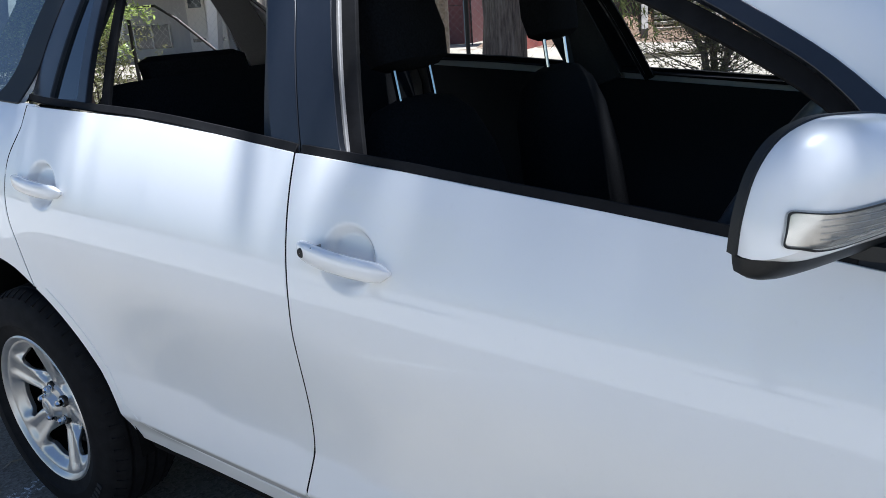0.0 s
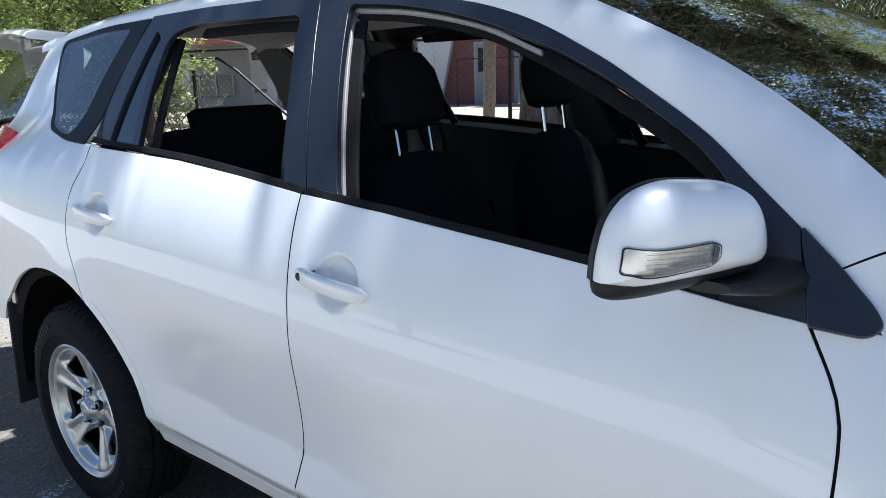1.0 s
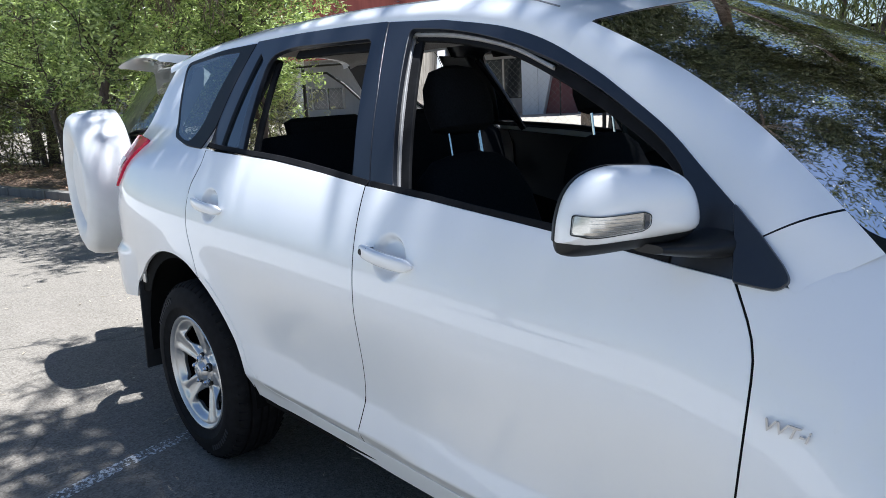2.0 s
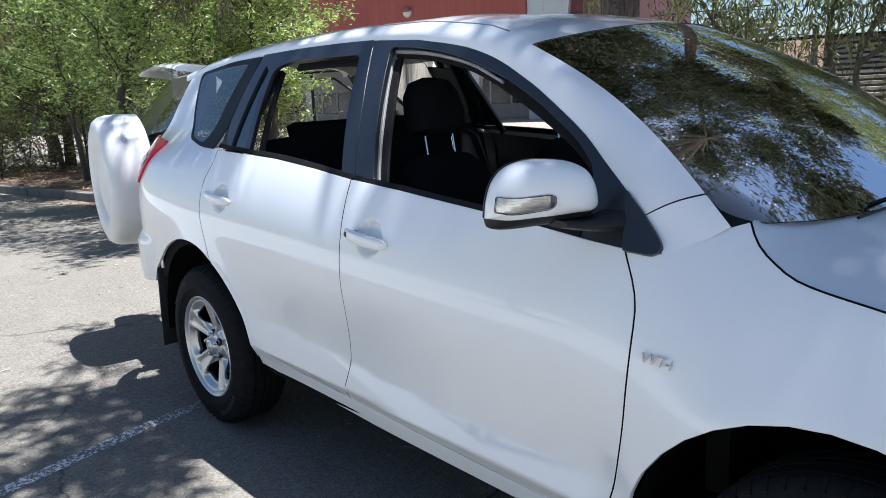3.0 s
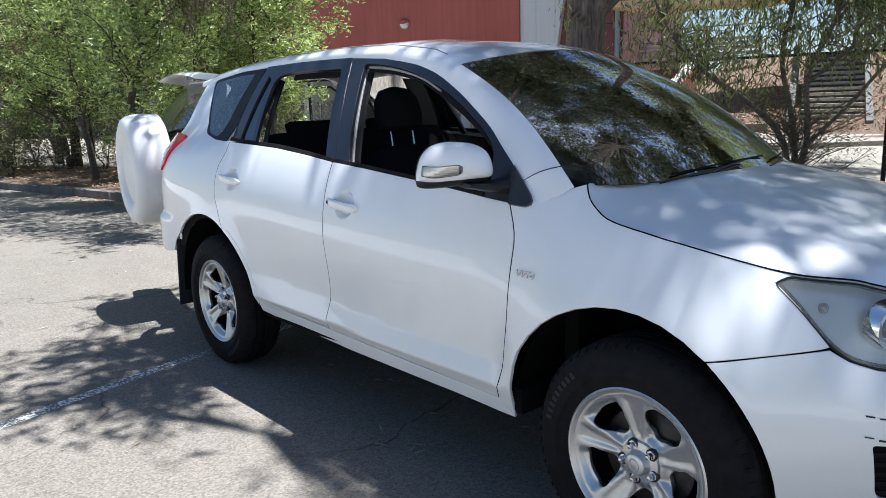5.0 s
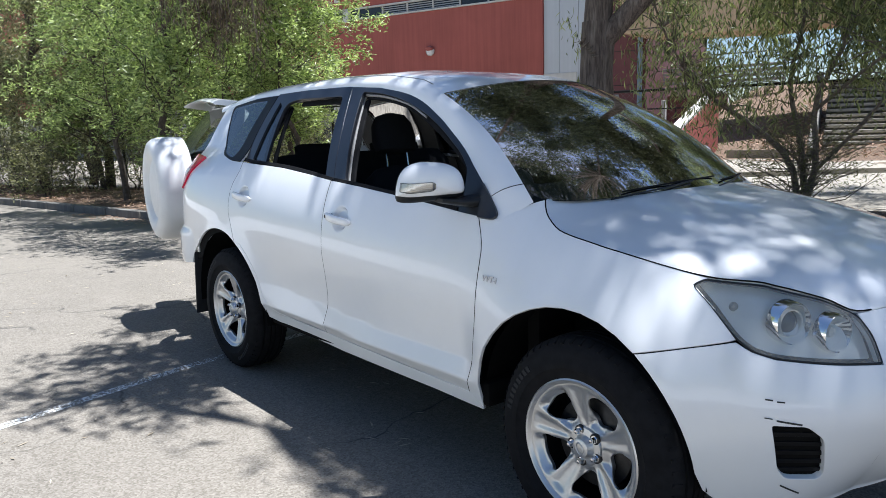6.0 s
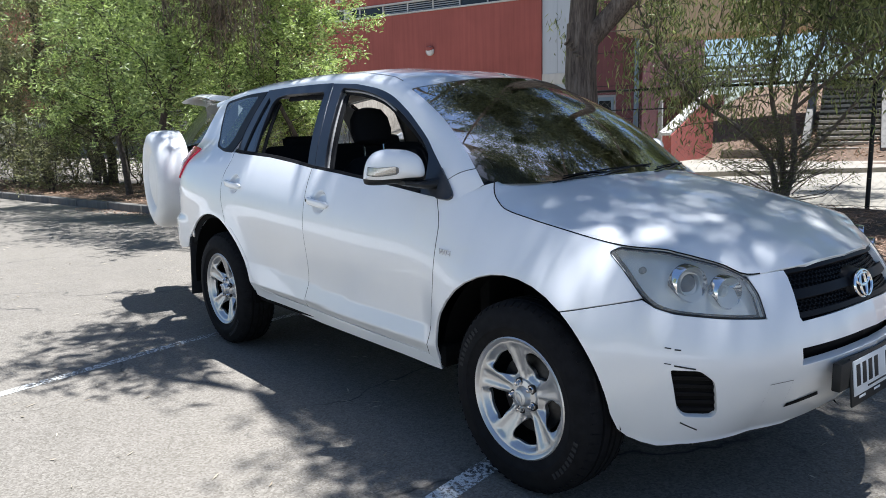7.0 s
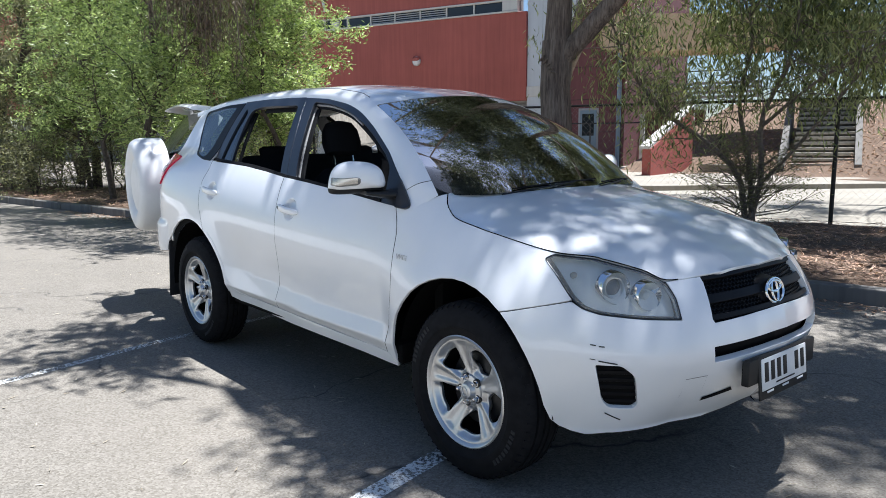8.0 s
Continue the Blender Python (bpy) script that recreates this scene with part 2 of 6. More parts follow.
def panel(name, surf, outline, material, parent, holes=(), step=0.025, depth=0.012, lift=0.0, mirror=False, label="", edge=0.003, flip=False, dense=()):
    """A skin of the surface surf(u, v), cut to an outline, with rounded edges folded in by depth."""
    from mathutils.geometry import delaunay_2d_cdt

    loops = []
    for k, lp in enumerate((outline, *holes)):
        lp = resample(lp, step)
        if (area(lp) < 0) == (k == 0):
            lp = lp[::-1]
        loops.append(lp)
    lo, hi = loops[0].min(0), loops[0].max(0)
    gx, gy = np.meshgrid(np.arange(lo[0], hi[0], step), np.arange(lo[1], hi[1], step), indexing="ij")
    grid = np.stack([gx.ravel(), gy.ravel()], 1)
    for cu, cv, rad, fine in dense:
        fx, fy = np.meshgrid(np.arange(cu - rad, cu + rad, fine), np.arange(cv - rad, cv + rad, fine), indexing="ij")
        grid = grid[(np.abs(grid[:, 0] - cu) > rad + step * .5) | (np.abs(grid[:, 1] - cv) > rad + step * .5)]
        grid = np.concatenate([grid, np.stack([fx.ravel(), fy.ravel()], 1)])
    keep = inside(loops[0], grid)
    for lp in loops[1:]:
        keep &= ~inside(lp, grid)
    allp = np.concatenate(loops)
    grid = grid[keep]
    if len(grid):
        near = np.array([np.min(np.sum((allp - g) ** 2, axis=1)) for g in grid])
        grid = grid[near > (0.45 * step) ** 2]
    pts = [Vector(p) for p in allp] + [Vector(p) for p in grid]
    edges, base = [], 0
    for lp in loops:
        n = len(lp)
        edges += [(base + i, base + (i + 1) % n) for i in range(n)]
        base += n
    v2, _, f2, _, _, _ = delaunay_2d_cdt(pts, edges, [], 0, 1e-6)
    v2 = np.array([tuple(v) for v in v2])
    cen = np.array([v2[list(f)].mean(0) for f in f2])
    ok = inside(loops[0], cen)
    for lp in loops[1:]:
        ok &= ~inside(lp, cen)
    faces = []
    for f, good in zip(f2, ok):
        if good:
            f = list(f)
            if area(v2[f]) < 0:
                f.reverse()
            faces.append(f)

    def place(q, sink):
        e = 0.002
        P = np.stack(surf(q[:, 0], q[:, 1]), -1)
        du = np.stack(surf(q[:, 0] + e, q[:, 1]), -1) - np.stack(surf(q[:, 0] - e, q[:, 1]), -1)
        dv = np.stack(surf(q[:, 0], q[:, 1] + e), -1) - np.stack(surf(q[:, 0], q[:, 1] - e), -1)
        N = np.cross(du, dv)
        N /= np.maximum(np.linalg.norm(N, axis=1), 1e-12)[:, None]
        if flip:
            N = -N
        return P + N * (lift - sink), N, du

    verts, normals, _ = place(v2, 0)
    verts, normals = list(verts), list(normals)
    if depth > 0:
        known = {tuple(np.round(v, 5)): k for k, v in enumerate(v2)}
        for lp in loops:
            n = len(lp)
            p0, n0, _ = place(np.array(lp), 0)
            p1 = place(offset_loop(lp, edge * 0.7), edge)[0]
            p2 = place(offset_loop(lp, edge * 0.7), depth)[0]
            o = p1 - p0
            o = o + n0 * np.sum(-o * n0, axis=1)[:, None]
            o /= np.maximum(np.linalg.norm(o, axis=1), 1e-9)[:, None]
            b = len(verts)
            verts += list(p1) + list(p2) + list(p0)
            normals += list(o) + list(o) + list(n0)
            first = [known.get(tuple(np.round(q, 5)), b + 2 * n + k) for k, q in enumerate(lp)]
            for i in range(n):
                j = (i + 1) % n
                faces += [[first[i], b + i, b + j, first[j]], [b + i, b + n + i, b + n + j, b + j]]
        used = np.zeros(len(verts), bool)
        used[[k for f in faces for k in f]] = True
        place_of = np.cumsum(used) - 1
        verts, normals = np.array(verts)[used], np.array(normals)[used]
        faces = [[int(place_of[k]) for k in f] for f in faces]
    verts, normals = np.array(verts), np.array(normals)
    if mirror:
        verts = verts * (1, -1, 1)
        normals = normals * (1, -1, 1)
    if mirror != flip:
        faces = [f[::-1] for f in faces]
    return link_mesh(name, verts, faces, material, parent, normals, label)


def loft(name, rows, material, parent, label="", closed=False, caps=False):
    """A skin through rows of points, all of one length; closed: each row is a ring."""
    rows = [np.array(r, float) for r in rows]
    n = len(rows[0])
    verts = np.concatenate(rows)
    faces = []
    for a in range(len(rows) - 1):
        for i in range(n if closed else n - 1):
            j = (i + 1) % n
            faces.append((a * n + i, a * n + j, (a + 1) * n + j, (a + 1) * n + i))
    if caps:
        faces.append(tuple(range(n))[::-1])
        faces.append(tuple((len(rows) - 1) * n + i for i in range(n)))
    bm = bmesh.new()
    vs = [bm.verts.new(v) for v in verts]
    for f in faces:
        try:
            bm.faces.new([vs[i] for i in f])
        except ValueError:
            pass
    bmesh.ops.remove_doubles(bm, verts=bm.verts, dist=1e-5)
    bmesh.ops.recalc_face_normals(bm, faces=bm.faces)
    return part(name, bm, material, parent, label)


def tube_into(bm, pts, radius, sides=8, taper=None):
    """A round bar along pts; taper: a radius for each point."""
    pts = [Vector(p) for p in pts]
    rings = []
    ref = Vector((0, 0, 1))
    for i, p in enumerate(pts):
        d = (pts[min(i + 1, len(pts) - 1)] - pts[max(i - 1, 0)]).normalized()
        if abs(d.dot(ref)) > 0.95:
            ref = Vector((1, 0, 0)) if abs(d.x) < 0.9 else Vector((0, 1, 0))
        a = d.cross(ref).normalized()
        b = d.cross(a)
        r = taper[i] if taper else radius
        rings.append([bm.verts.new(p + (a * math.cos(2 * math.pi * k / sides) + b * math.sin(2 * math.pi * k / sides)) * r) for k in range(sides)])
    for r0, r1 in zip(rings, rings[1:]):
        for k in range(sides):
            bm.faces.new((r0[k], r1[k], r1[(k + 1) % sides], r0[(k + 1) % sides]))
    bm.faces.new(rings[0])
    bm.faces.new(rings[-1][::-1])
    return bm


def tube(name, pts, radius, material, parent=None, sides=8, taper=None, label=""):
    return part(name, tube_into(bmesh.new(), pts, radius, sides, taper), material, parent, label)


def box_into(bm, size, m=Matrix(), bevel=0.0, segments=2):
    r = bmesh.ops.create_cube(bm, size=1.0, matrix=m @ Matrix.Diagonal((*size, 1)))
    if bevel:
        es = list({e for v in r["verts"] for e in v.link_edges})
        bmesh.ops.bevel(bm, geom=es, offset=bevel, segments=segments, affect="EDGES", profile=0.5)
    return bm


def box(name, size, m, material, parent=None, bevel=0.004, segments=2, label=""):
    return part(name, box_into(bmesh.new(), size, m, bevel, segments), material, parent, label)


def blob(name, rings, material, parent, label="", n=28, power=2.5):
    """A closed body of superelliptic rings: (centre, half-width vector, half-height vector)."""
    rows = []
    for c, a, b in rings:
        c, a, b = Vector(c), Vector(a), Vector(b)
        ring = []
        for k in range(n):
            t = 2 * math.pi * k / n
            x = math.copysign(abs(math.cos(t)) ** (2 / power), math.cos(t))
            y = math.copysign(abs(math.sin(t)) ** (2 / power), math.sin(t))
            ring.append(c + a * x + b * y)
        rows.append(ring)
    return loft(name, rows, material, parent, label, closed=True, caps=True)


def turned(name, profile, m, material, parent=None, n=48, label="", closed=False):
    """A body turned about its z axis from (radius, z) pairs, placed by m."""
    rows = []
    for k in range(n + 1):
        t = 2 * math.pi * k / n
        rows.append([m @ Vector((r * math.cos(t), r * math.sin(t), z)) for r, z in profile])
    return loft(name, rows, material, parent, label)


# ---- the car's surfaces (x ahead, right side at minus y, metres) ----
PLAN = spline([(-2.28, .52), (-2.265, .65), (-2.20, .755), (-2.08, .822), (-1.8, .862), (-1.36, .876), (-.7, .870), (0, .872), (.8, .870), (1.33, .884), (1.57, .878),
               (1.78, .832), (1.92, .762), (2.05, .61), (2.145, .40), (2.195, .20), (2.212, 0)], 900)
PLAN_U = np.r_[0, np.cumsum(np.linalg.norm(np.diff(PLAN, axis=0), axis=1))]
PLAN_U -= np.interp(0, PLAN[:, 0], PLAN_U)
UMAX = float(PLAN_U[-1])
ARCHES = ((-1.335, 0.365, 0.452), (1.283, 0.370, 0.444))
HANDLES = ((-.075, .990), (-1.075, 1.040))


def plan(u):
    w = np.where(u > UMAX, 2 * UMAX - u, u)
    return np.interp(w, PLAN_U, PLAN[:, 0]), np.interp(w, PLAN_U, PLAN[:, 1]) * np.where(u > UMAX, -1, 1)


def shoulder(u):
    return np.interp(u, [-2.4, -2.0, -1.6, -.25, .85, 1.0, 1.35, 1.7, 2.1, 2.9], [1.24, 1.26, 1.235, 1.15, 1.10, 1.12, 1.06, .95, .86, .87])


def smooth(t):
    t = np.clip(t, 0, 1)
    return t * t * (3 - 2 * t)


def inset(u, z):
    """How far the skin lies inside the widest outline."""
    u = np.where(u > UMAX, 2 * UMAX - u, u)
    amt = np.interp(u, [-2.4, -2.0, -1.2, 0, .7, .85, 1.02, 1.4, 1.75, 2.1, 2.6, 2.9], [.11, .11, .09, .088, .088, .105, .19, .165, .12, .12, .12, .12])
    h = np.interp(u, [-2.4, -1.5, 0, .7, 1.1, 1.6, 2.1, 2.9], [.36, .36, .33, .33, .42, .36, .30, .28])
    d = amt * np.clip((z - shoulder(u) + h) / h, 0, 1.3) ** 2
    lo = np.interp(u, [-2.4, -1.8, -1, .8, 1.2, 1.6, 2.0, 2.3, 2.9], [.05, .05, .042, .042, .035, .03, .05, .09, .09])
    doors = smooth((u + 1.12) / .42) * smooth((.90 - u) / .16)
    d = d + lo * np.clip((.62 - z) / .22, 0, 1.4) ** 1.6 * (1 - doors)
    # crease along the foot of the doors, the band below it facing up, then the tuck to the sill
    line = np.interp(u, [-.78, -.27, .10, .40, .73], [.585, .560, .537, .522, .522])
    foot = np.interp(u, [-.70, -.26, .40, .74], [.467, .466, .449, .447])
    band = .006 + .022 * np.clip((z - foot) / (line - foot), 0, 1)
    tuck = .024 * np.clip((foot - z) / .040, 0, 1) + .03 * np.clip((foot - .04 - z) / .10, 0, 1.5)
    d = d + doors * (np.where(z > line, .028 * smooth((line + .30 - z) / .30), band) + tuck)
    # lips of the wheel arches, rear bumper ledge, scoops behind the handles
    for wx, wz, r in ARCHES:
        d = d - .013 * np.exp(-np.clip((np.hypot(u - wx, z - wz) - r + .02) / .085, 0, None) ** 2) * np.clip((z - .2) / .3, 0, 1)
    d = d - .028 * smooth((.80 - z) / .05) * smooth((-u - 1.80) / .25)
    for hu, hz in HANDLES:
        d = d + .020 * smooth((1.25 - np.hypot((u - hu) / .054, (z - hz) / .048)) / .50)
    return d


def body(u, z):
    x, y = plan(u)
    xa, ya = plan(u - .004)
    xb, yb = plan(u + .004)
    tx, ty = xb - xa, yb - ya
    L = np.hypot(tx, ty)
    d = inset(u, z)
    return x + ty / L * d, -(y - tx / L * d), z + 0 * u


def cabin(x, z):
    """The side of the cabin above the belt line."""
    dz = z - 1.14
    y = .768 - .40 * dz - .38 * np.clip(dz, 0, 9) ** 2 - .055 * np.clip((-x - .9) / 1.1, 0, 2) ** 1.6 - .022 * np.clip((x - .2) / .7, 0, 2) ** 2
    return x + 0 * z, -y, z + 0 * x


def quarter(u, z):
    """Body below and cabin above, blended behind the rear door."""
    t = np.clip((z - 1.13) / .20, 0, 1)
    w = t * t * (3 - 2 * t)
    b = body(u, z)
    c = cabin(b[0], z)
    return b[0], b[1] * (1 - w) + c[1] * w, z + 0 * u


BELT = [(-1.21, 1.223), (-.74, 1.200), (-.47, 1.176), (-.24, 1.152), (0, 1.135), (.15, 1.122), (.40, 1.101), (.676, 1.073), (.80, 1.060)]
EAVE = [(-2.08, 1.530), (-1.93, 1.562), (-1.56, 1.600), (-1.26, 1.606), (-.933, 1.610), (-.632, 1.607), (-.447, 1.602), (-.182, 1.581), (.069, 1.540), (.234, 1.493), (.378, 1.430), (.444, 1.397), (.608, 1.302), (.70, 1.231), (.767, 1.178), (.818, 1.128)]
GAP_B = [(-.240, 1.152), (-.226, 1.0), (-.213, .86), (-.210, .72), (-.222, .58), (-.252, .424)]
GAP_C = [(.80, 1.060), (.845, .98), (.858, .92), (.855, .75), (.832, .58), (.780, .400)]
GAP_D = [(-1.195, 1.222), (-1.20, 1.17), (-1.240, 1.096), (-1.250, 1.02), (-1.238, .945), (-1.203, .878), (-1.150, .778)]


def arc(k, a0, a1, n=14):
    x, z, r = ARCHES[k]
    return [(x + r * math.cos(radians(a)), z + r * math.sin(radians(a))) for a in np.linspace(a0, a1, n)]


def wide_arc(k, a0, a1, grow, n=14):
    """An arc about a wheel, wider than its arch by grow."""
    x, z, r = ARCHES[k]
    return [(x + (r + grow) * math.cos(radians(a)), z + (r + grow) * math.sin(radians(a))) for a in np.linspace(a0, a1, n)]


def curve(pts, n=24):
    return [tuple(p) for p in spline(pts, n)]


def shift(pts, d):
    return [(p[0] + d, p[1]) for p in pts]


G = 0.0032
car = thing("parked_car", "white five-door off-road wagon parked on asphalt, windows down, tailgate open", "car")
GAP_BLACK = VOID


def bar(name, surf, pts, width, material, parent, lift=.004, mirror=False, label="", depth=.01):
    """A flat strip along a line of the surface."""
    c = np.array(curve(pts, 30))
    t = np.gradient(c, axis=0)
    t /= np.linalg.norm(t, axis=1)[:, None]
    n = np.stack([-t[:, 1], t[:, 0]], 1) * width / 2
    return panel(name, surf, [tuple(p) for p in np.concatenate([c - n, (c + n)[::-1]])], material, parent, lift=lift, mirror=mirror, label=label, depth=depth, step=.03)


# doors, sill, fenders
front_door = panel("front_door", body, curve(shift(GAP_B, G), 22) + [(.366, .410)] + curve(shift(GAP_C, -G), 22)[::-1] + curve([b for b in BELT if -.24 < b[0] < .80], 14)[::-1], WHITE, car, step=.015, dense=[(*HANDLES[0], .10, .006)])
rear_door = panel("rear_door", body, curve(shift(GAP_B, -G), 22) + [(-.30, .428), (-.74, .436), (-.800, .452)] + wide_arc(0, 17, 60, .028) + curve(shift(GAP_D, G), 20)[::-1] + curve([b for b in BELT if -1.2 < b[0] < -.24], 10), WHITE, car, step=.015, dense=[(*HANDLES[1], .10, .006)])
panel("sill", body, [(-.30, .418), (.366, .401), (.785, .394), (.834, .338), (.547, .345), (-.144, .350), (-.735, .372), (-.884, .389)] + arc(0, 4, 65) + wide_arc(0, 62, 17, .0235) + [(-.797, .446), (-.74, .430), (-.60, .4235)], WHITE, car, step=.015)
FENDER = (curve(shift(GAP_C, G), 22)[::-1] + [(.86, 1.062), (.893, 1.054), (.945, 1.089), (.985, 1.112), (1.018, 1.124)] + curve([(1.018, 1.124), (1.045, 1.092), (1.085, 1.063), (1.15, 1.033), (1.296, 1.008), (1.536, .972), (1.715, .944)], 24)
          + [(1.676, .927), (1.747, .875), (1.820, .798)] + curve([(1.820, .798), (1.7, .768), (1.575, .737)], 6) + arc(1, 54, 176) + [(.838, .345), (.793, .393)])
# black tubes laid in the door gaps, drawing the shade inside them
for line in (GAP_B, GAP_C, GAP_D):
    tube("door_gap_shade", [Vector([float(c) for c in body(np.array(u), np.array(z))]) + Vector((0, .0045, 0)) for u, z in curve(line, 30)], .0042, GAP_BLACK, car, 6)
for mir in (False, True):
    panel("front_fender", body, FENDER, WHITE, car, mirror=mir)
panel("rear_door", body, [(-.846, .44)] + arc(0, 9, 64) + curve(GAP_D, 12)[::-1] + curve([b for b in BELT if -1.2 < b[0] < -.24], 10) + curve(GAP_B, 12), WHITE, car, mirror=True)
panel("front_door", body, curve(GAP_B, 12) + curve(GAP_C, 12)[::-1] + curve([b for b in BELT if -.24 < b[0] < .8], 10)[::-1], WHITE, car, mirror=True)

# quarter panels with their windows
QW = [(-1.925, 1.560, .05), (-1.715, 1.33, .10), (-1.635, 1.262, .10), (-1.43, 1.230, .05), (-1.283, 1.224, .006), (-1.270, 1.42, .1), (-1.252, 1.598, .006), (-1.56, 1.594, .10)]
REAR_ARCH = [(-1.335 + q * math.cos(radians(a)), .365 + q * math.sin(radians(a))) for a, q in ((66, .454), (78, .464), (92, .474), (106, .487), (118, .500), (131, .518), (140, .532), (150, .572))]
QUARTER = curve(shift(GAP_D, -G), 20) + curve(REAR_ARCH, 26) + [(-1.865, .60), (-1.880, .572), (-2.02, .555), (-2.20, .56), (-2.27, .62), (-2.30, .80), (-2.30, 1.04), (-2.20, 1.06), (-2.13, 1.15), (-2.12, 1.235), (-2.115, 1.42), (-2.10, 1.54), (-1.93, 1.566), (-1.56, 1.602), (-1.258, 1.606), (-1.276, 1.42), (-1.29, 1.226)]
for mir in (False, True):
    panel("rear_quarter_panel", quarter, QUARTER, WHITE, car, holes=[rounded([(-1.90, 1.545, .05), (-1.70, 1.33, .10), (-1.62, 1.277, .10), (-1.43, 1.245, .05), (-1.30, 1.240, .006), (-1.285, 1.42, .1), (-1.268, 1.585, .006), (-1.56, 1.580, .10)])], mirror=mir)
    qw = panel("quarter_window", quarter, rounded(QW), TINT, car, lift=.003, depth=0, mirror=mir, label="tinted fixed rear side window")
    panel("window_border", quarter, rounded(QW), BLACK_GLOSS, qw, holes=[rounded([(-1.905, 1.550, .05), (-1.708, 1.337, .10), (-1.628, 1.273, .09), (-1.50, 1.247, .05), (-1.42, 1.243, .03), (-1.355, 1.575, .03), (-1.57, 1.575, .08)])], lift=.005, depth=.004, mirror=mir)
    if mir:
        continue
    tl = panel("tail_lamp", quarter, rounded([(-1.885, 1.238, .014), (-2.05, 1.250, .01), (-2.34, 1.25, .01), (-2.36, 1.04, .01), (-2.12, 1.035, .015), (-2.03, 1.075, .03), (-1.945, 1.165, .03)]), RED_LENS, car, lift=.012, depth=.02, mirror=mir, label="red tail lamp with a clear insert")
    panel("clear_insert", quarter, rounded([(-2.02, 1.125), (-1.985, 1.160), (-2.09, 1.165), (-2.12, 1.125)], .004), LENS_WHITE, tl, lift=.016, depth=.003, mirror=mir)


# roof from the eaves over the middle
def eave(x):
    return np.interp(x, [p[0] for p in EAVE], [p[1] for p in EAVE])


def ridge(x):
    return np.interp(x, [-2.15, -1.8, -1.3, -.7, -.2, .1, .3], [1.60, 1.645, 1.678, 1.688, 1.675, 1.638, 1.592])


def screen(s, q):
    """The windscreen: s up the glass, q from the right edge (-1) to the left (1)."""
    ye = .708 - .150 * s
    x = .985 - .645 * s + .03 * np.sin(np.pi * s) + (.22 - .10 * s) * (1 - q * q)
    z = 1.130 + .398 * s + .030 * np.sin(np.pi * s) + (.035 + .022 * s) * (1 - q * q)
    return x, q * ye, z


def at(surf, a, b):
    return Vector([float(c) for c in surf(np.array(float(a)), np.array(float(b)))])


def pillar_row(dx, dz, s, bulge=.016):
    a, b = at(cabin, dx, dz), at(screen, s, -1)
    return [a.lerp(b, k / 8) + Vector((.35, -.75, .55)).normalized() * bulge * math.sin(math.pi * k / 8) for k in range(9)]


def roof_row(x, n=44, power=2.9):
    y0, z0, z1 = -float(cabin(np.array(x), np.array(eave(x)))[1]), float(eave(x)), float(ridge(x))
    bow = .12 * max(0.0, min(1.0, (x + .5) / .8)) - .10 * max(0.0, min(1.0, (-x - 1.5) / .6))
    row = []
    for k in range(n + 1):
        t = math.pi * k / n
        c, s = math.cos(t), math.sin(t)
        y = -y0 * math.copysign(abs(c) ** (2 / power), c)
        row.append(Vector((x + bow * (1 - (y / y0) ** 2), y, z0 + (z1 - z0) * abs(s) ** (2 / power))))
    return row


def header_row():
    """The roof's front edge, along the head of the windscreen."""
    first = pillar_row(.30, float(eave(.30)), 1.0)
    row = []
    ye = .558
    for p in roof_row(.30):
        if abs(p.y) <= ye:
            q = at(screen, 1.0, p.y / ye)
            row.append(Vector((q.x, q.y, q.z + .002)))
        else:
            k = (abs(p.y) - ye) / (abs(first[0].y) - ye) * 8
            k = max(0.0, min(8.0, 8 - k))
            i = min(int(k), 7)
            q = first[i].lerp(first[i + 1], k - i)
            row.append(Vector((q.x, math.copysign(q.y, p.y), q.z)))
    return row


loft("roof", [roof_row(x) for x in np.linspace(-2.10, .20, 48)] + [[a.lerp(b, t) for a, b in zip(roof_row(.20), header_row())] for t in (.5, 1)], WHITE, car)
for side in (1, -1):
    seam = []
    for x in np.linspace(-1.95, .20, 26):
        row = [p for p in roof_row(x, 88) if p.y < 0]
        y = -abs(float(cabin(np.array(x), np.array(eave(x)))[1])) + .060
        seam.append(min(row, key=lambda p: abs(p.y - y)))
    tube("roof_seam", [(p.x, p.y * side, p.z + .0005) for p in seam], .0026, SEAM, car, 6)

A_LINE = spline([(.30, float(eave(.30))), (.378, 1.430), (.444, 1.397), (.608, 1.302), (.70, 1.231), (.767, 1.178), (.818, 1.128)], 30)
for side in (1, -1):
    rows = [pillar_row(dx, dz, s) for (dx, dz), s in zip(A_LINE, np.linspace(1.0, .10, 30))]
    loft("windscreen_pillar", [[(p.x, p.y * side, p.z) for p in r] for r in rows], WHITE, car)
    rows = [pillar_row(.818 + .075 * t, 1.125 - .075 * t, .094 - .12 * t, .016 - .020 * t) for t in np.linspace(0, 1, 8)]
    loft("fender_corner", [[(p.x, p.y * side, p.z) for p in r] for r in rows], WHITE, car)
    rows = [[Vector((p.x, p.y * side, p.z)) - Vector((.35, -.75 * side, .55)) * .02 for p in r] for r in [pillar_row(dx, dz, s, .02) for (dx, dz), s in zip(A_LINE, np.linspace(1.0, .05, 30))]]
    loft("pillar_trim", rows, DASH, car)
windscreen = panel("windscreen", screen, rounded([(.03, -1), (1, -1), (1, 1), (.03, 1), (-.03, .93), (-.055, .75), (-.055, -.75), (-.03, -.93)], .05), GLASS, car, step=.05, depth=0)
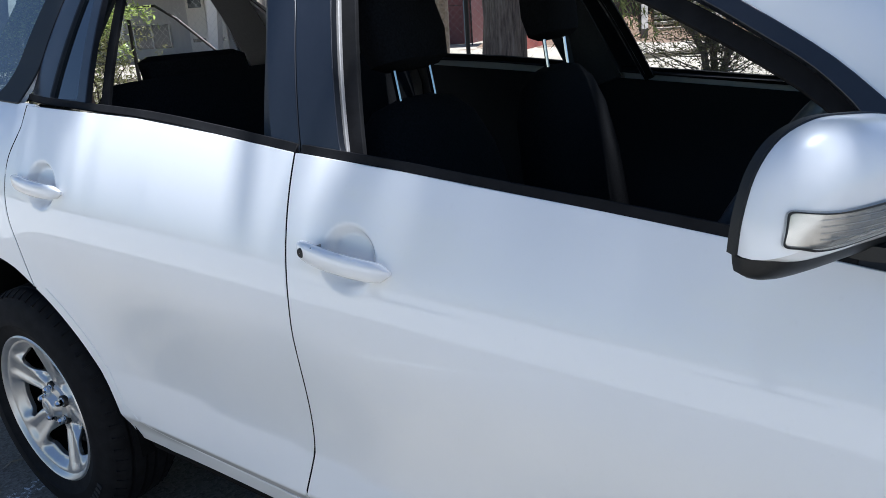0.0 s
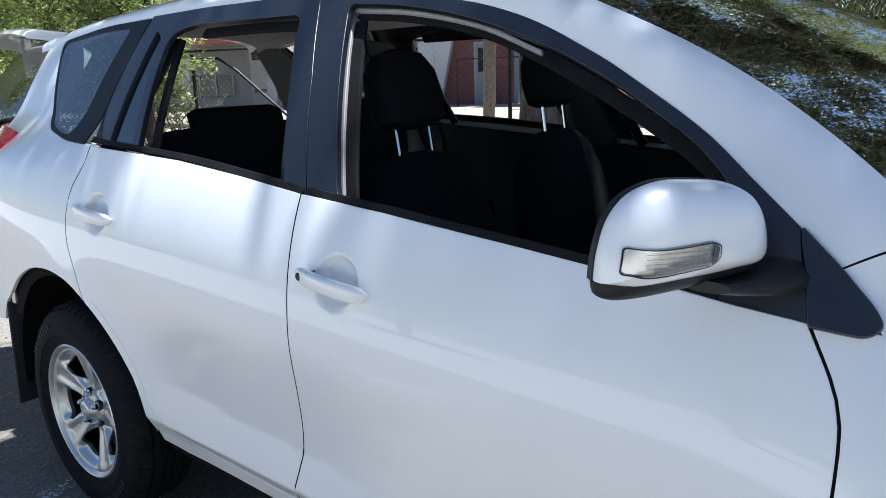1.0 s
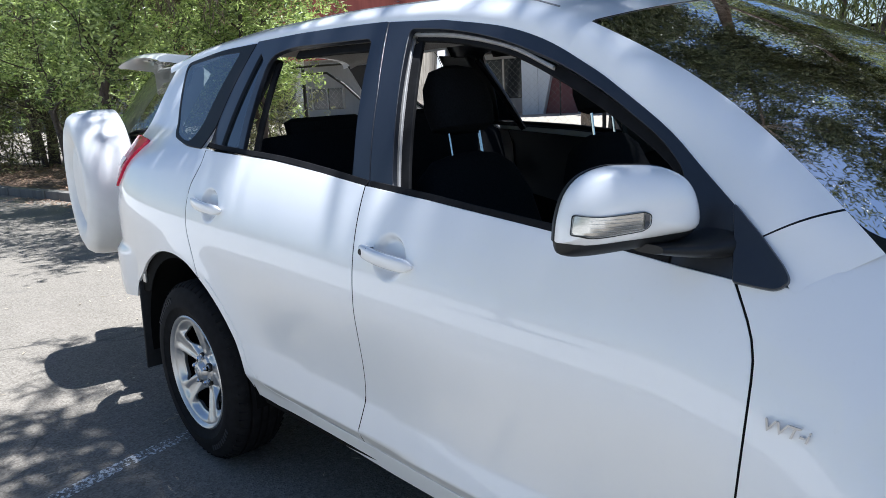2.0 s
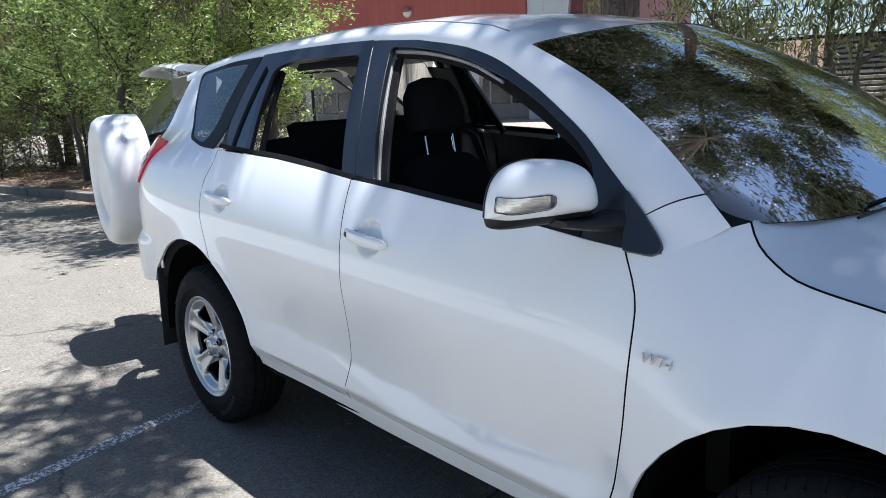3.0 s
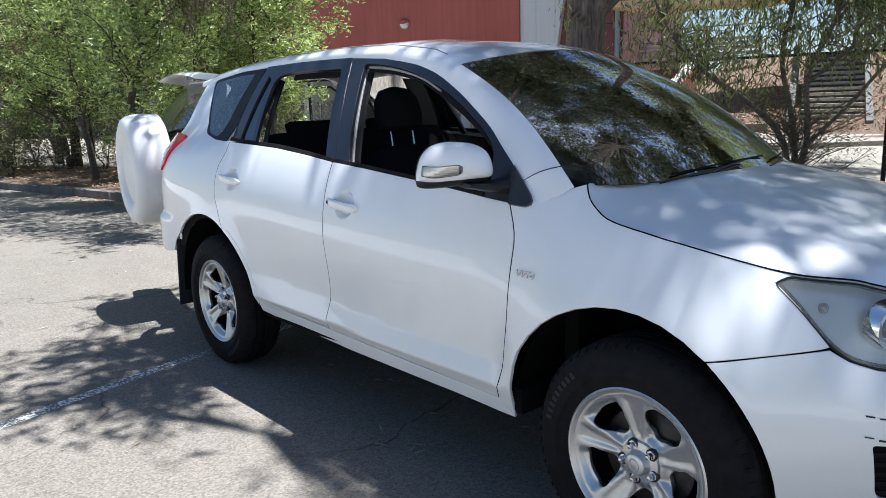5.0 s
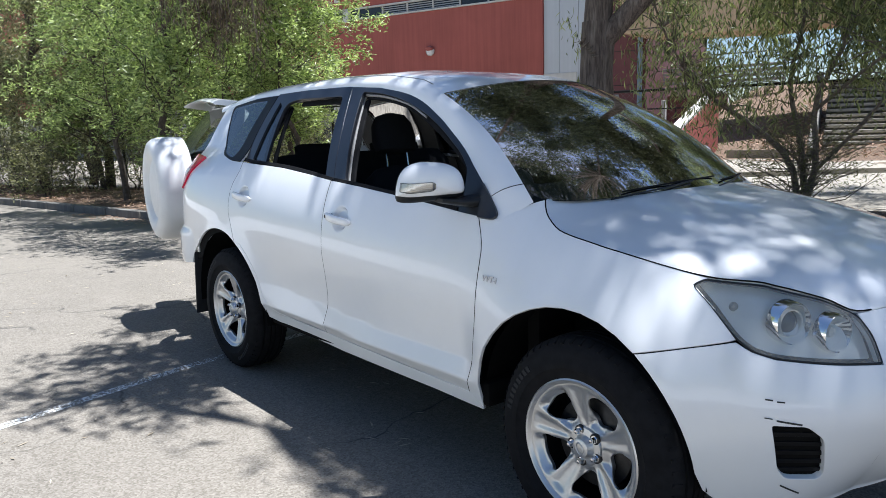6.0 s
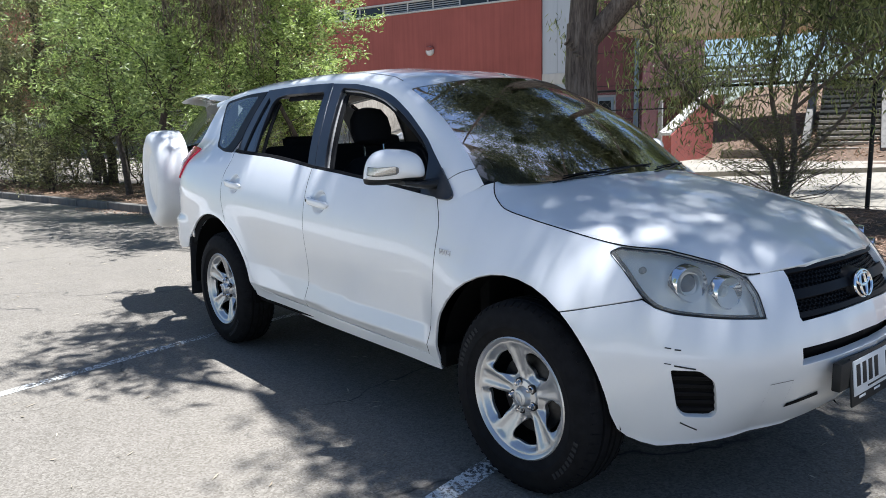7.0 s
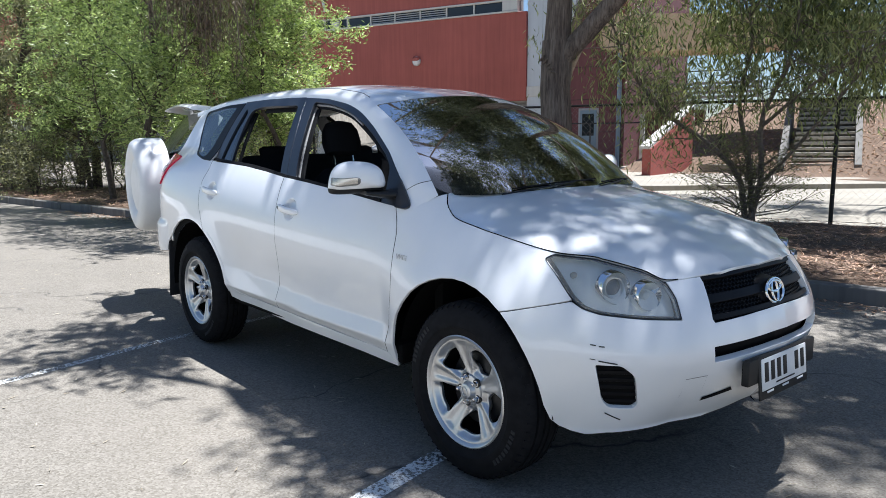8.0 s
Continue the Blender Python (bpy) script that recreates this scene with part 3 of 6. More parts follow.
panel("windscreen_border", screen, rounded([(.03, -1), (1, -1), (1, 1), (.03, 1), (-.03, .93), (-.055, .75), (-.055, -.75), (-.03, -.93)], .05), BLACK_GLOSS, windscreen, holes=[rounded([(.085, -.965), (.955, -.955), (.955, .955), (.085, .965)], .05)], step=.04, depth=0, lift=.003)
windscreen.visible_shadow = True
for y0, y1 in ((.47, -.10), (-.06, -.52)):
    wiper = tube("wiper_arm", [at(screen, -.075, -y0 / .7) + Vector((.006, 0, .006)), at(screen, -.052, -(y0 * .6 + y1 * .4) / .7) + Vector((.004, 0, .010)), at(screen, -.025, -(y0 * .3 + y1 * .7) / .7) + Vector((.004, 0, .008))], .0035, BLACK_TRIM, car)
    tube("wiper_blade", [at(screen, -.040, -(y0 - .06) / .7) + Vector((.004, 0, .007)), at(screen, -.022, -(y0 + y1) / 1.4) + Vector((.004, 0, .007)), at(screen, -.008, -y1 / .7) + Vector((.004, 0, .006))], .0032, RUBBER, wiper)
panel("cowl_panel", lambda a, b: (1.185 - .165 * (b / .70) ** 2 + a, b, 1.155 - .055 * (b / .70) ** 2 + 0 * a - .09), [(-.06, -.69), (.05, -.69), (.05, .69), (-.06, .69)], BLACK_TRIM, car, step=.05, depth=0)

# bonnet
EDGE = np.array([tuple(at(body, u, z)) for u, z in
                 curve([(1.018, 1.124), (1.045, 1.092), (1.085, 1.063), (1.15, 1.033), (1.296, 1.008), (1.536, .972), (1.715, .948), (1.916, .936), (2.139, .890), (2.226, .858), (2.384, .865), (2.6, .873), (UMAX, .876)], 70)])


def bonnet(x, y):
    yb = np.maximum(np.interp(x, EDGE[:, 0], -EDGE[:, 1]), .25)
    zb = np.interp(x, EDGE[:, 0], EDGE[:, 2])
    zc = np.interp(x, BONNET_X, BONNET_Z)
    q = np.clip(np.abs(y) / yb, 0, 1.2)
    return x + 0 * y, y + 0 * x, zc - (zc - zb) * q ** 2.4


BONNET_X = np.linspace(.95, 2.16, 60)
BONNET_Z = np.interp(BONNET_X, *np.array(curve([(.95, 1.175), (1.2, 1.142), (1.5, 1.088), (1.8, 1.005), (1.95, .945), (2.03, .906), (2.09, .875), (2.16, .835)], 80)).T)
right = [(float(e[0]), float(e[1]) + .004) for e in EDGE]
cowl = [(1.165 - .150 * (y / .68) ** 2, y) for y in np.linspace(.66, -.66, 13)]
# black tube along the bonnet's edge draws the shade of its gap
tube("bonnet_gap_shade", [Vector((float(e[0]), float(e[1]) + .001, float(e[2]) + .0005)) for e in EDGE[:-1] if e[1] < -.42], .0024, GAP_BLACK, car, 6)
panel("bonnet", bonnet, right + [(x, -y) for x, y in right][::-1][1:] + cowl, WHITE, car, step=.03)

# front bumper with its openings
HL = [(1.676, .925, .015), (1.711, .941, .01), (1.916, .931, .06), (2.139, .885, .06), (2.226, .847, .02), (2.246, .801, .02), (2.248, .732, .008), (2.103, .740, .06), (1.934, .758, .05), (1.864, .774, .03), (1.817, .806, .02), (1.747, .873, .02)]
C = UMAX
half = [(1.579, .730), (1.70, .761), (1.822, .790), (1.866, .769), (1.934, .753), (2.103, .735), (2.253, .727), (2.251, .801), (2.231, .851), (2.387, .859), (2.391, .840), (2.379, .722), (2.388, .708), (2.607, .722)]
low = [(2.70, .335), (2.472, .308), (2.221, .306), (1.981, .311), (1.88, .302), (1.82, .309), (1.775, .322), (1.745, .345)]
rim = arc(1, 4, 53, 12)
bump = half + [(C, .728)] + [(2 * C - u, z) for u, z in half[::-1]] + [(2 * C - u, z) for u, z in rim[::-1]] + [(2 * C - u, z) for u, z in low[::-1]] + [(C, .34)] + low + rim
SLOT = [(2.368, .630, .008), (2.376, .568, .008), (2.577, .582, .05), (C, .590, .1), (2 * C - 2.577, .582, .05), (2 * C - 2.376, .568, .008), (2 * C - 2.368, .630, .008), (C, .652, .2)]
FOG = [(1.922, .586, .012), (1.949, .450, .015), (1.975, .418, .015), (2.078, .408, .02), (2.094, .426, .015), (2.066, .545, .02), (2.016, .584, .015)]
FOG2 = [(2 * C - p[0], *p[1:]) for p in FOG]
bumper = panel("front_bumper", body, bump, WHITE, car, holes=[rounded(SLOT), rounded(FOG), rounded(FOG2)], depth=.03)


def deep(d):
    """The body's skin, sunk by d."""
    def f(u, z):
        x, y = plan(u)
        xa, ya = plan(u - .004)
        xb, yb = plan(u + .004)
        L = np.hypot(xb - xa, yb - ya)
        k = inset(u, z) + d
        return x + (yb - ya) / L * k, -(y - (xb - xa) / L * k), z + 0 * u
    return f


def span(u0, u1, z0, z1):
    return [(u0, z0), (u1, z0), (u1, z1), (u0, z1)]


grille = panel("grille", deep(.040), rounded(span(2.35, 2 * C - 2.35, .69, .885)), GRILLE_BLACK, bumper, depth=0, label="black plastic grille with broad horizontal bars")
for z, w in ((.727, .014), (.787, .026), (.857, .016)):
    bar("grille_bar", deep(.014), [(2.372, z - .004), (C, z + .008), (2 * C - 2.372, z - .004)], w, GRILLE_FRAME, grille, depth=.02)
# honeycomb between the bars: zigzag webs in rows
webs, cells = [], []
for k in range(11):
    z0 = .722 + .0128 * k
    for i in range(70):
        u0 = 2.385 + (2 * C - 4.77) * i / 70
        du = (2 * C - 4.77) / 70
        up = .0040 if (i + k) % 2 else -.0040
        n = len(webs)
        for u, z in ((u0, z0 - up - .0014), (u0 + du, z0 + up - .0014), (u0 + du, z0 + up + .0014), (u0, z0 - up + .0014)):
            webs.append(tuple(float(c) for c in deep(.026)(np.array(u), np.array(z))))
        for u, z in ((u0, z0 - up - .0014), (u0 + du, z0 + up - .0014), (u0 + du, z0 + up + .0014), (u0, z0 - up + .0014)):
            webs.append(tuple(float(c) for c in deep(.034)(np.array(u), np.array(z))))
        cells += [(n, n + 1, n + 2, n + 3), (n, n + 4, n + 5, n + 1), (n + 3, n + 2, n + 6, n + 7)]
tagged(link_mesh("grille_mesh", webs, cells, GRILLE_FRAME, grille, smooth=False), kind="stuff")
panel("lower_grille", deep(.045), rounded(span(2.34, 2 * C - 2.34, .55, .67)), GRILLE_BLACK, bumper, depth=0)
for mirr in (0, 1):
    f = lambda u: u if not mirr else 2 * C - u
    fr = panel("fog_recess", deep(.045), rounded([(f(a), b) for a, b in span(1.89, 2.13, .38, .62)]), GRILLE_BLACK, bumper, depth=0)
    for z in (.440, .468, .496, .524, .552):
        bar("recess_fin", deep(.020), [(f(1.915), z), (f(2.0), z + .002), (f(2.10), z - .004)], .010, GRILLE_FRAME, fr, depth=.02)
# no opening here: flat black patches stand for the shade in the lower slots
for f in (lambda u: u, lambda u: 2 * C - u):
    panel("lower_slot_shade", body, [(f(2.385), .403), (f(2.54), .428), (f(2.52), .447), (f(2.387), .421)], GRILLE_BLACK, bumper, lift=.002, depth=0)
# scuffs on the corner, tow cover seam
for (a, b, w) in (((1.905, .655), (1.925, .653), .004), ((1.935, .650), (1.955, .649), .004), ((1.905, .606), (1.925, .604), .003), ((1.935, .600), (2.00, .590), .005), ((1.965, .398), (2.03, .366), .006)):
    panel("paint_scuff", body, [(a[0], a[1] - w / 2), (b[0], b[1] - w / 2), (b[0], b[1] + w / 2), (a[0], a[1] + w / 2)], SCUFF, bumper, lift=.0015, depth=0)
for pts in ([(2.27, .515), (2.36, .520)], [(2.27, .515), (2.268, .43)], [(2.36, .520), (2.365, .44)]):
    (a, b), (c, d) = pts
    w = .0014
    panel("cover_seam", body, [(a - w, b - w), (c + w, d - w), (c + w, d + w), (a - w, b + w)], SEAM, bumper, lift=.001, depth=0)
box("plate_holder", (.03, .53, .095), Matrix.Translation((2.200, -.03, .520)), BLACK_TRIM, bumper, .006)
box("plate_surround", (.008, .385, .165), Matrix.Translation((2.2175, -.035, .491)) @ Matrix.Rotation(radians(-6), 4, "Y"), BLACK_TRIM, bumper, .004)
plate = box("number_plate", (.006, .358, .118), Matrix.Translation((2.2215, -.035, .502)) @ Matrix.Rotation(radians(-6), 4, "Y"), PLATE, bumper, .003)
pm = Matrix.Translation((2.2242, -.035, .508)) @ Matrix.Rotation(radians(-6), 4, "Y")
for k in range(7):
    if k != 4:
        box("plate_mark", (.002, .030, .072), pm @ Matrix.Translation((0, -.145 + .048 * k, .002)), BLACK_TRIM, plate, .001)
box("plate_mark", (.002, .15, .006), pm @ Matrix.Translation((0, 0, -.049)), BLACK_TRIM, plate, .001)
for y in (-.12, .0, .12):
    box("frame_mark", (.002, .05, .008), pm @ Matrix.Translation((-.001, y, -.073)), PLATE, plate, .001)

# maker's emblem as plain rings
def ring_at(name, m, a, b, r, material, parent):
    return tube(name, [m @ Vector((0, a * math.cos(t), b * math.sin(t))) for t in np.linspace(0, 2 * math.pi, 33)], r, material, parent, 8)


em = Matrix.Translation((2.150, 0, .780)) @ Matrix.Rotation(radians(-14), 4, "Y")
turned("emblem_base", [(.0005, -.008), (.050, -.009), (.068, -.014), (.084, -.026), (.095, -.045)], em @ Matrix.Rotation(radians(90), 4, "Y") @ Matrix.Diagonal((.72, 1, 1, 1)), GRILLE_FRAME, grille, 32)
ring_at("emblem_ring", em, .067, .046, .0060, CHROME, grille)
ring_at("emblem_ring", em, .022, .042, .006, CHROME, grille)
ring_at("emblem_ring", em @ Matrix.Translation((0, 0, .016)), .048, .020, .006, CHROME, grille)

# headlights
for mir in (False, True):
    hl = panel("headlight", body, rounded(HL), LENS, car, depth=0, mirror=mir, label="clear headlight with two round reflectors")
    hl.visible_shadow = False
    panel("lamp_body", deep(.042), rounded([(a, b, r) for a, b, r in HL]), LAMP_BODY, hl, depth=0, mirror=mir)
    cc = np.array([p[:2] for p in HL]).mean(0)
    panel("lamp_seal", body, rounded([(a + (a - cc[0]) * .004, b + (b - cc[1]) * .011, r) for a, b, r in HL]), BLACK_TRIM, hl, holes=[rounded([(a - (a - cc[0]) * .005, b - (b - cc[1]) * .013, r) for a, b, r in HL])], lift=.0015, depth=.01, mirror=mir)
    for u, z, r, clear in ((1.985, .836, .057, True), (2.130, .806, .052, False)):
        p = at(deep(.045), u, z)
        d = ((at(deep(.0), u, z) - p).normalized() + Vector((1.2, 0, 0))).normalized()
        m = Matrix.Translation(p) @ d.to_track_quat("Z", "Y").to_matrix().to_4x4()
        if mir:
            m = Matrix.Diagonal((1, -1, 1, 1)) @ m
        turned("reflector", [(.001, -.012), (r * .4, -.010), (r * .8, .012), (r * .97, .036), (r, .038), (r * 1.04, .034), (r * 1.10, .0)], m, CHROME, hl, 32)
        if clear:
            turned("projector_shroud", [(r * .62, .006), (r * .60, .026), (r * .66, .030), (r * .72, .006)], m, LAMP_BODY, hl, 28)
            turned("projector_lens", [(.0005, .030), (r * .25, .028), (r * .45, .021), (r * .58, .010), (r * .60, -.004)], m, DARKLENS, hl, 24)
        else:
            turned("bulb_cover", [(.0005, .022), (r * .25, .018), (r * .36, .005), (r * .4, -.01)], m, LAMP_BODY, hl, 20)
    p = at(deep(.030), 1.800, .872)
    turned("marker_bulb", [(.0005, .014), (.007, .012), (.011, .005), (.012, -.010)], Matrix.Diagonal((1, -1 if mir else 1, 1, 1)) @ Matrix.Translation(p) @ (at(deep(.0), 1.800, .872) - p).normalized().to_track_quat("Z", "Y").to_matrix().to_4x4(), MARKER, hl, 16)

# dark inner shell behind the gaps, wheel wells, floor pan
TOP = [(1.5, .93), (1.2, .98), (.9, 1.04), (.3, 1.08), (-.2, 1.12), (-1.2, 1.19), (-2.1, 1.19)]
panel("inner_shell", deep(.020), [(-2.2, .60), (-1.82, .60)] + arc(0, 145, 4, 18) + [(-.84, .36), (.86, .345)] + arc(1, 180, -4, 18) + [(1.80, .33), (2.2, .33), (2.2, .68), (1.86, .71), (1.60, .76), (1.60, .90)] + TOP, VOID, car, step=.05, depth=0)
panel("inner_shell", deep(.020), [(-2.2, .60), (-1.82, .60)] + arc(0, 145, 4, 18) + [(-.84, .36), (.86, .345)] + arc(1, 180, -4, 18) + [(1.80, .33), (2.2, .33), (2.2, .68), (1.86, .71), (1.60, .76), (1.60, .90)] + TOP, VOID, car, step=.05, depth=0, mirror=True)
panel("bumper_core", deep(.10), span(2.1, 2 * C - 2.1, .34, .84), VOID, car, step=.06, depth=0)
for k in (0, 1):
    ax, az, ar = ARCHES[k]
    for side in (-1, 1):
        prof = [(ax + (ar + .012) * math.cos(t), az + (ar + .012) * math.sin(t)) for t in np.linspace(-.06, math.pi + .06, 26)]
        loft("wheel_well", [[(x, side * y, z) for x, z in prof] for y in (.80 if k else .85, .70, .50)] + [[(ax, side * .50, az)] * len(prof)], VOID, car)
box("floor_pan", (4.0, 1.10, .10), Matrix.Translation((-.1, 0, .36)), VOID, car, .02)
box("floor_pan", (1.75, 1.65, .10), Matrix.Translation((0, 0, .40)), VOID, car, .02)
box("firewall", (.06, 1.40, .55), Matrix.Translation((.98, 0, .78)), VOID, car, .01)
box("rear_underside", (.60, 1.30, .10), Matrix.Translation((-1.95, 0, .50)), VOID, car, .02)
box("rear_bumper", (.12, 1.42, .18), Matrix.Translation((-2.24, 0, .60)), WHITE, car, .04, 4)
tube("exhaust_pipe", [(-.9, .3, .28), (-1.6, .35, .27), (-2.2, .5, .28)], .025, ALLOY, car)

# mudflap behind the rear wheel
for side in (-1, 1):
    loft("mudflap", [[(-1.76 - .02 * t + dx, side * y, .72 - .46 * t) for y in (.66, .80, .805, .66)] for t, dx in ((0, 0), (.3, 0), (.6, .005), (1, .02))] , RUBBER, car)
    box("mudflap", (.016, .215, .46), Matrix.Translation((-1.858, side * .752, .462)) @ Matrix.Rotation(radians(6), 4, "Y"), MUDFLAP, car, .005)
    box("arch_clip", (.03, .012, .05), Matrix.Translation((-1.775, side * .852, .675)), ALLOY, car, .003)


# door frames round the windows
FWIN = [(-.140, 1.144, .03), (.42, 1.104, .0), (.70, 1.084, .03), (.668, 1.228, .03), (.603, 1.286, .05), (.452, 1.372, .05), (.305, 1.440, .08), (.094, 1.509, .1), (-.12, 1.553, .1), (-.316, 1.572, .03)]
RWIN = [(-1.000, 1.212, .02), (-.318, 1.158, .02), (-.480, 1.558, .03), (-.948, 1.566, .08), (-1.085, 1.545, .06)]
FIXW = [(-1.185, 1.232, .01), (-1.040, 1.230, .01), (-1.118, 1.530, .01), (-1.172, 1.560, .01)]
BP = [(-.240, 1.152), (-.337, 1.400), (-.434, 1.599)]
for mir in (False, True):
    up = [p for p in EAVE if -.43 < p[0] <= .77]
    fo = shift(BP, G) + curve(up, 34) + [(.781, 1.117), (.80, 1.056)] + [(p[0], p[1] - .004) for p in curve([b for b in BELT if -.2 < b[0] < .7], 12)[::-1]]
    fr = panel("window_frame", cabin, fo, FRAME, front_door if not mir else car, holes=[rounded(FWIN)], mirror=mir, lift=.003, depth=.016, label="satin black window frame")
    up = [p for p in EAVE if -1.2 < p[0] < -.44]
    ro = [(-1.283, 1.226)] + [(p[0], p[1] - .004) for p in curve([b for b in BELT if -1.2 < b[0] < -.28], 10)] + shift(BP, -G) + curve(up, 10)[::-1] + [(-1.248, 1.606), (-1.268, 1.42)]
    rr = panel("window_frame", cabin, ro, FRAME, rear_door if not mir else car, holes=[rounded(RWIN), rounded(FIXW)], mirror=mir, lift=.003, depth=.016, label="satin black window frame")
    panel("fixed_pane", cabin, rounded(FIXW), TINT, car, lift=-.008, depth=0, mirror=mir)
    bar("belt_moulding", cabin, [(-.232, 1.155)] + [(a, b + .004) for a, b in BELT if -.22 < a < .78], .013, RUBBER, front_door if not mir else car, lift=.009, mirror=mir)
    bar("belt_moulding", cabin, [(-1.315, 1.234), (-1.275, 1.233)] + [(a, b + .004) for a, b in BELT if a < -.25] + [(-.248, 1.156)], .013, RUBBER, rear_door if not mir else car, lift=.009, mirror=mir)
    # rubber channels inside the openings, bright edge of the pillar
    bar("window_channel", cabin, [(-.150, 1.15), (-.235, 1.36), (-.318, 1.556)], .009, CHANNEL, car, lift=-.022, mirror=mir, label="light grey edge of the window channel")
    bar("window_channel", cabin, [(-.310, 1.567), (-.12, 1.548), (.094, 1.504), (.262, 1.444)], .004, CHANNEL, car, lift=-.016, mirror=mir)
    bar("window_seal", cabin, [(-.126, 1.14), (-.211, 1.36), (-.292, 1.548)], .030, RUBBER, car, lift=-.030, mirror=mir)
    bar("window_seal", cabin, [(-.30, 1.566), (-.12, 1.547), (.094, 1.503), (.262, 1.443), (.44, 1.362), (.59, 1.280), (.675, 1.215)], .022, RUBBER, car, lift=-.026, mirror=mir)
    bar("window_seal", cabin, [(-.965, 1.562), (-.7, 1.562), (-.48, 1.556)], .022, RUBBER, car, lift=-.034, mirror=mir)
    bar("window_seal", cabin, [(-.975, 1.21), (-1.03, 1.40), (-1.075, 1.54)], .028, RUBBER, car, lift=-.034, mirror=mir)
    panel("mirror_sail", lambda u, z: (cabin(u, z)[0], np.minimum(body(u, z)[1], cabin(u, z)[1]), z + 0 * u), rounded([(.802, 1.057, .004), (.869, 1.052, .02), (.886, 1.066, .02), (.872, 1.087, .02), (.826, 1.131, .01), (.772, 1.177, .004)]), FRAME, car, lift=.012, depth=.012, mirror=mir, label="black triangular trim at the mirror's foot")

# handles
for (hu, hz), door, keyed in ((HANDLES[0], front_door, True), (HANDLES[1], rear_door, False)):
    u0, u1 = hu - .115, hu + .10
    rows = []
    first, last = at(body, u0 - .02, hz + .012), at(body, u1 + .02, hz - .012)
    for t in np.linspace(0, 1, 17):
        e = max(.0, 1 - abs(2 * t - 1) ** 6) ** .5
        c = first.lerp(last, .085 + .83 * t)
        y = c.y - .004 - .020 * math.sin(math.pi * t) ** .6
        rows.append(((c.x, y, c.z), (0, .003 + .009 * e, 0), (0, 0, .004 + .0145 * e)))
    h = blob("door_handle", rows, WHITE, door, "white pull handle", 16, 3)
    if keyed:
        p = rows[1][0]
        turned("key_cylinder", [(.0005, .003), (.007, .003), (.009, .001), (.0095, -.004)], Matrix.Translation((p[0] + .016, p[1] - .0150, p[2] - .001)) @ Matrix.Rotation(radians(90), 4, "X"), BLACK_TRIM, h, 20)
        box("handle_joint", (.002, .026, .032), Matrix.Translation((p[0] + .044, p[1] - .006, p[2] - .003)), SEAM, h, .0005)

# wing mirrors
MIRROR_FOOT, MIRROR_ALONG, MIRROR_FRONT = Vector((.608, -1.012, 1.189)), Vector((.50, .866, 0)), Vector((.866, -.50, 0))
MIRROR_EDGE = [(-.010, -.046), (-.006, -.012), (.008, .030), (.034, .058), (.076, .072), (.122, .072), (.178, .065), (.222, .042), (.243, .003), (.243, -.040), (.19, -.050), (.10, -.055), (.025, -.056)]


def mirror_shell(name, edge, depth, lift, material, parent, side, power=2.3, rows=12, label=""):
    """A domed shell over a closed outline, its open side to the rear."""
    loop = np.array([tuple(q) for q in spline(edge + [edge[0]], 61)][:-1])
    mid = np.array([.103, 0.0])
    rings = []
    for k in range(rows + 1):
        sc = math.cos(math.pi / 2 * k / rows) if k < rows else .004
        d = depth * (1 - sc ** power) ** (1 / power) if sc < 1 else 0
        ring = []
        for a, z in mid + (loop - mid) * sc:
            q = MIRROR_FOOT + MIRROR_ALONG * a + Vector((0, 0, z)) + MIRROR_FRONT * (d + lift)
            ring.append((q.x, q.y * side, q.z))
        rings.append(ring)
    back = [(MIRROR_FOOT + MIRROR_ALONG * a + Vector((0, 0, z)) + MIRROR_FRONT * (lift - .012)) for a, z in mid + (loop - mid) * .985]
    rings.insert(0, [(q.x, q.y * side, q.z) for q in back])
    return loft(name, rings, material, parent, label, closed=True, caps=True)


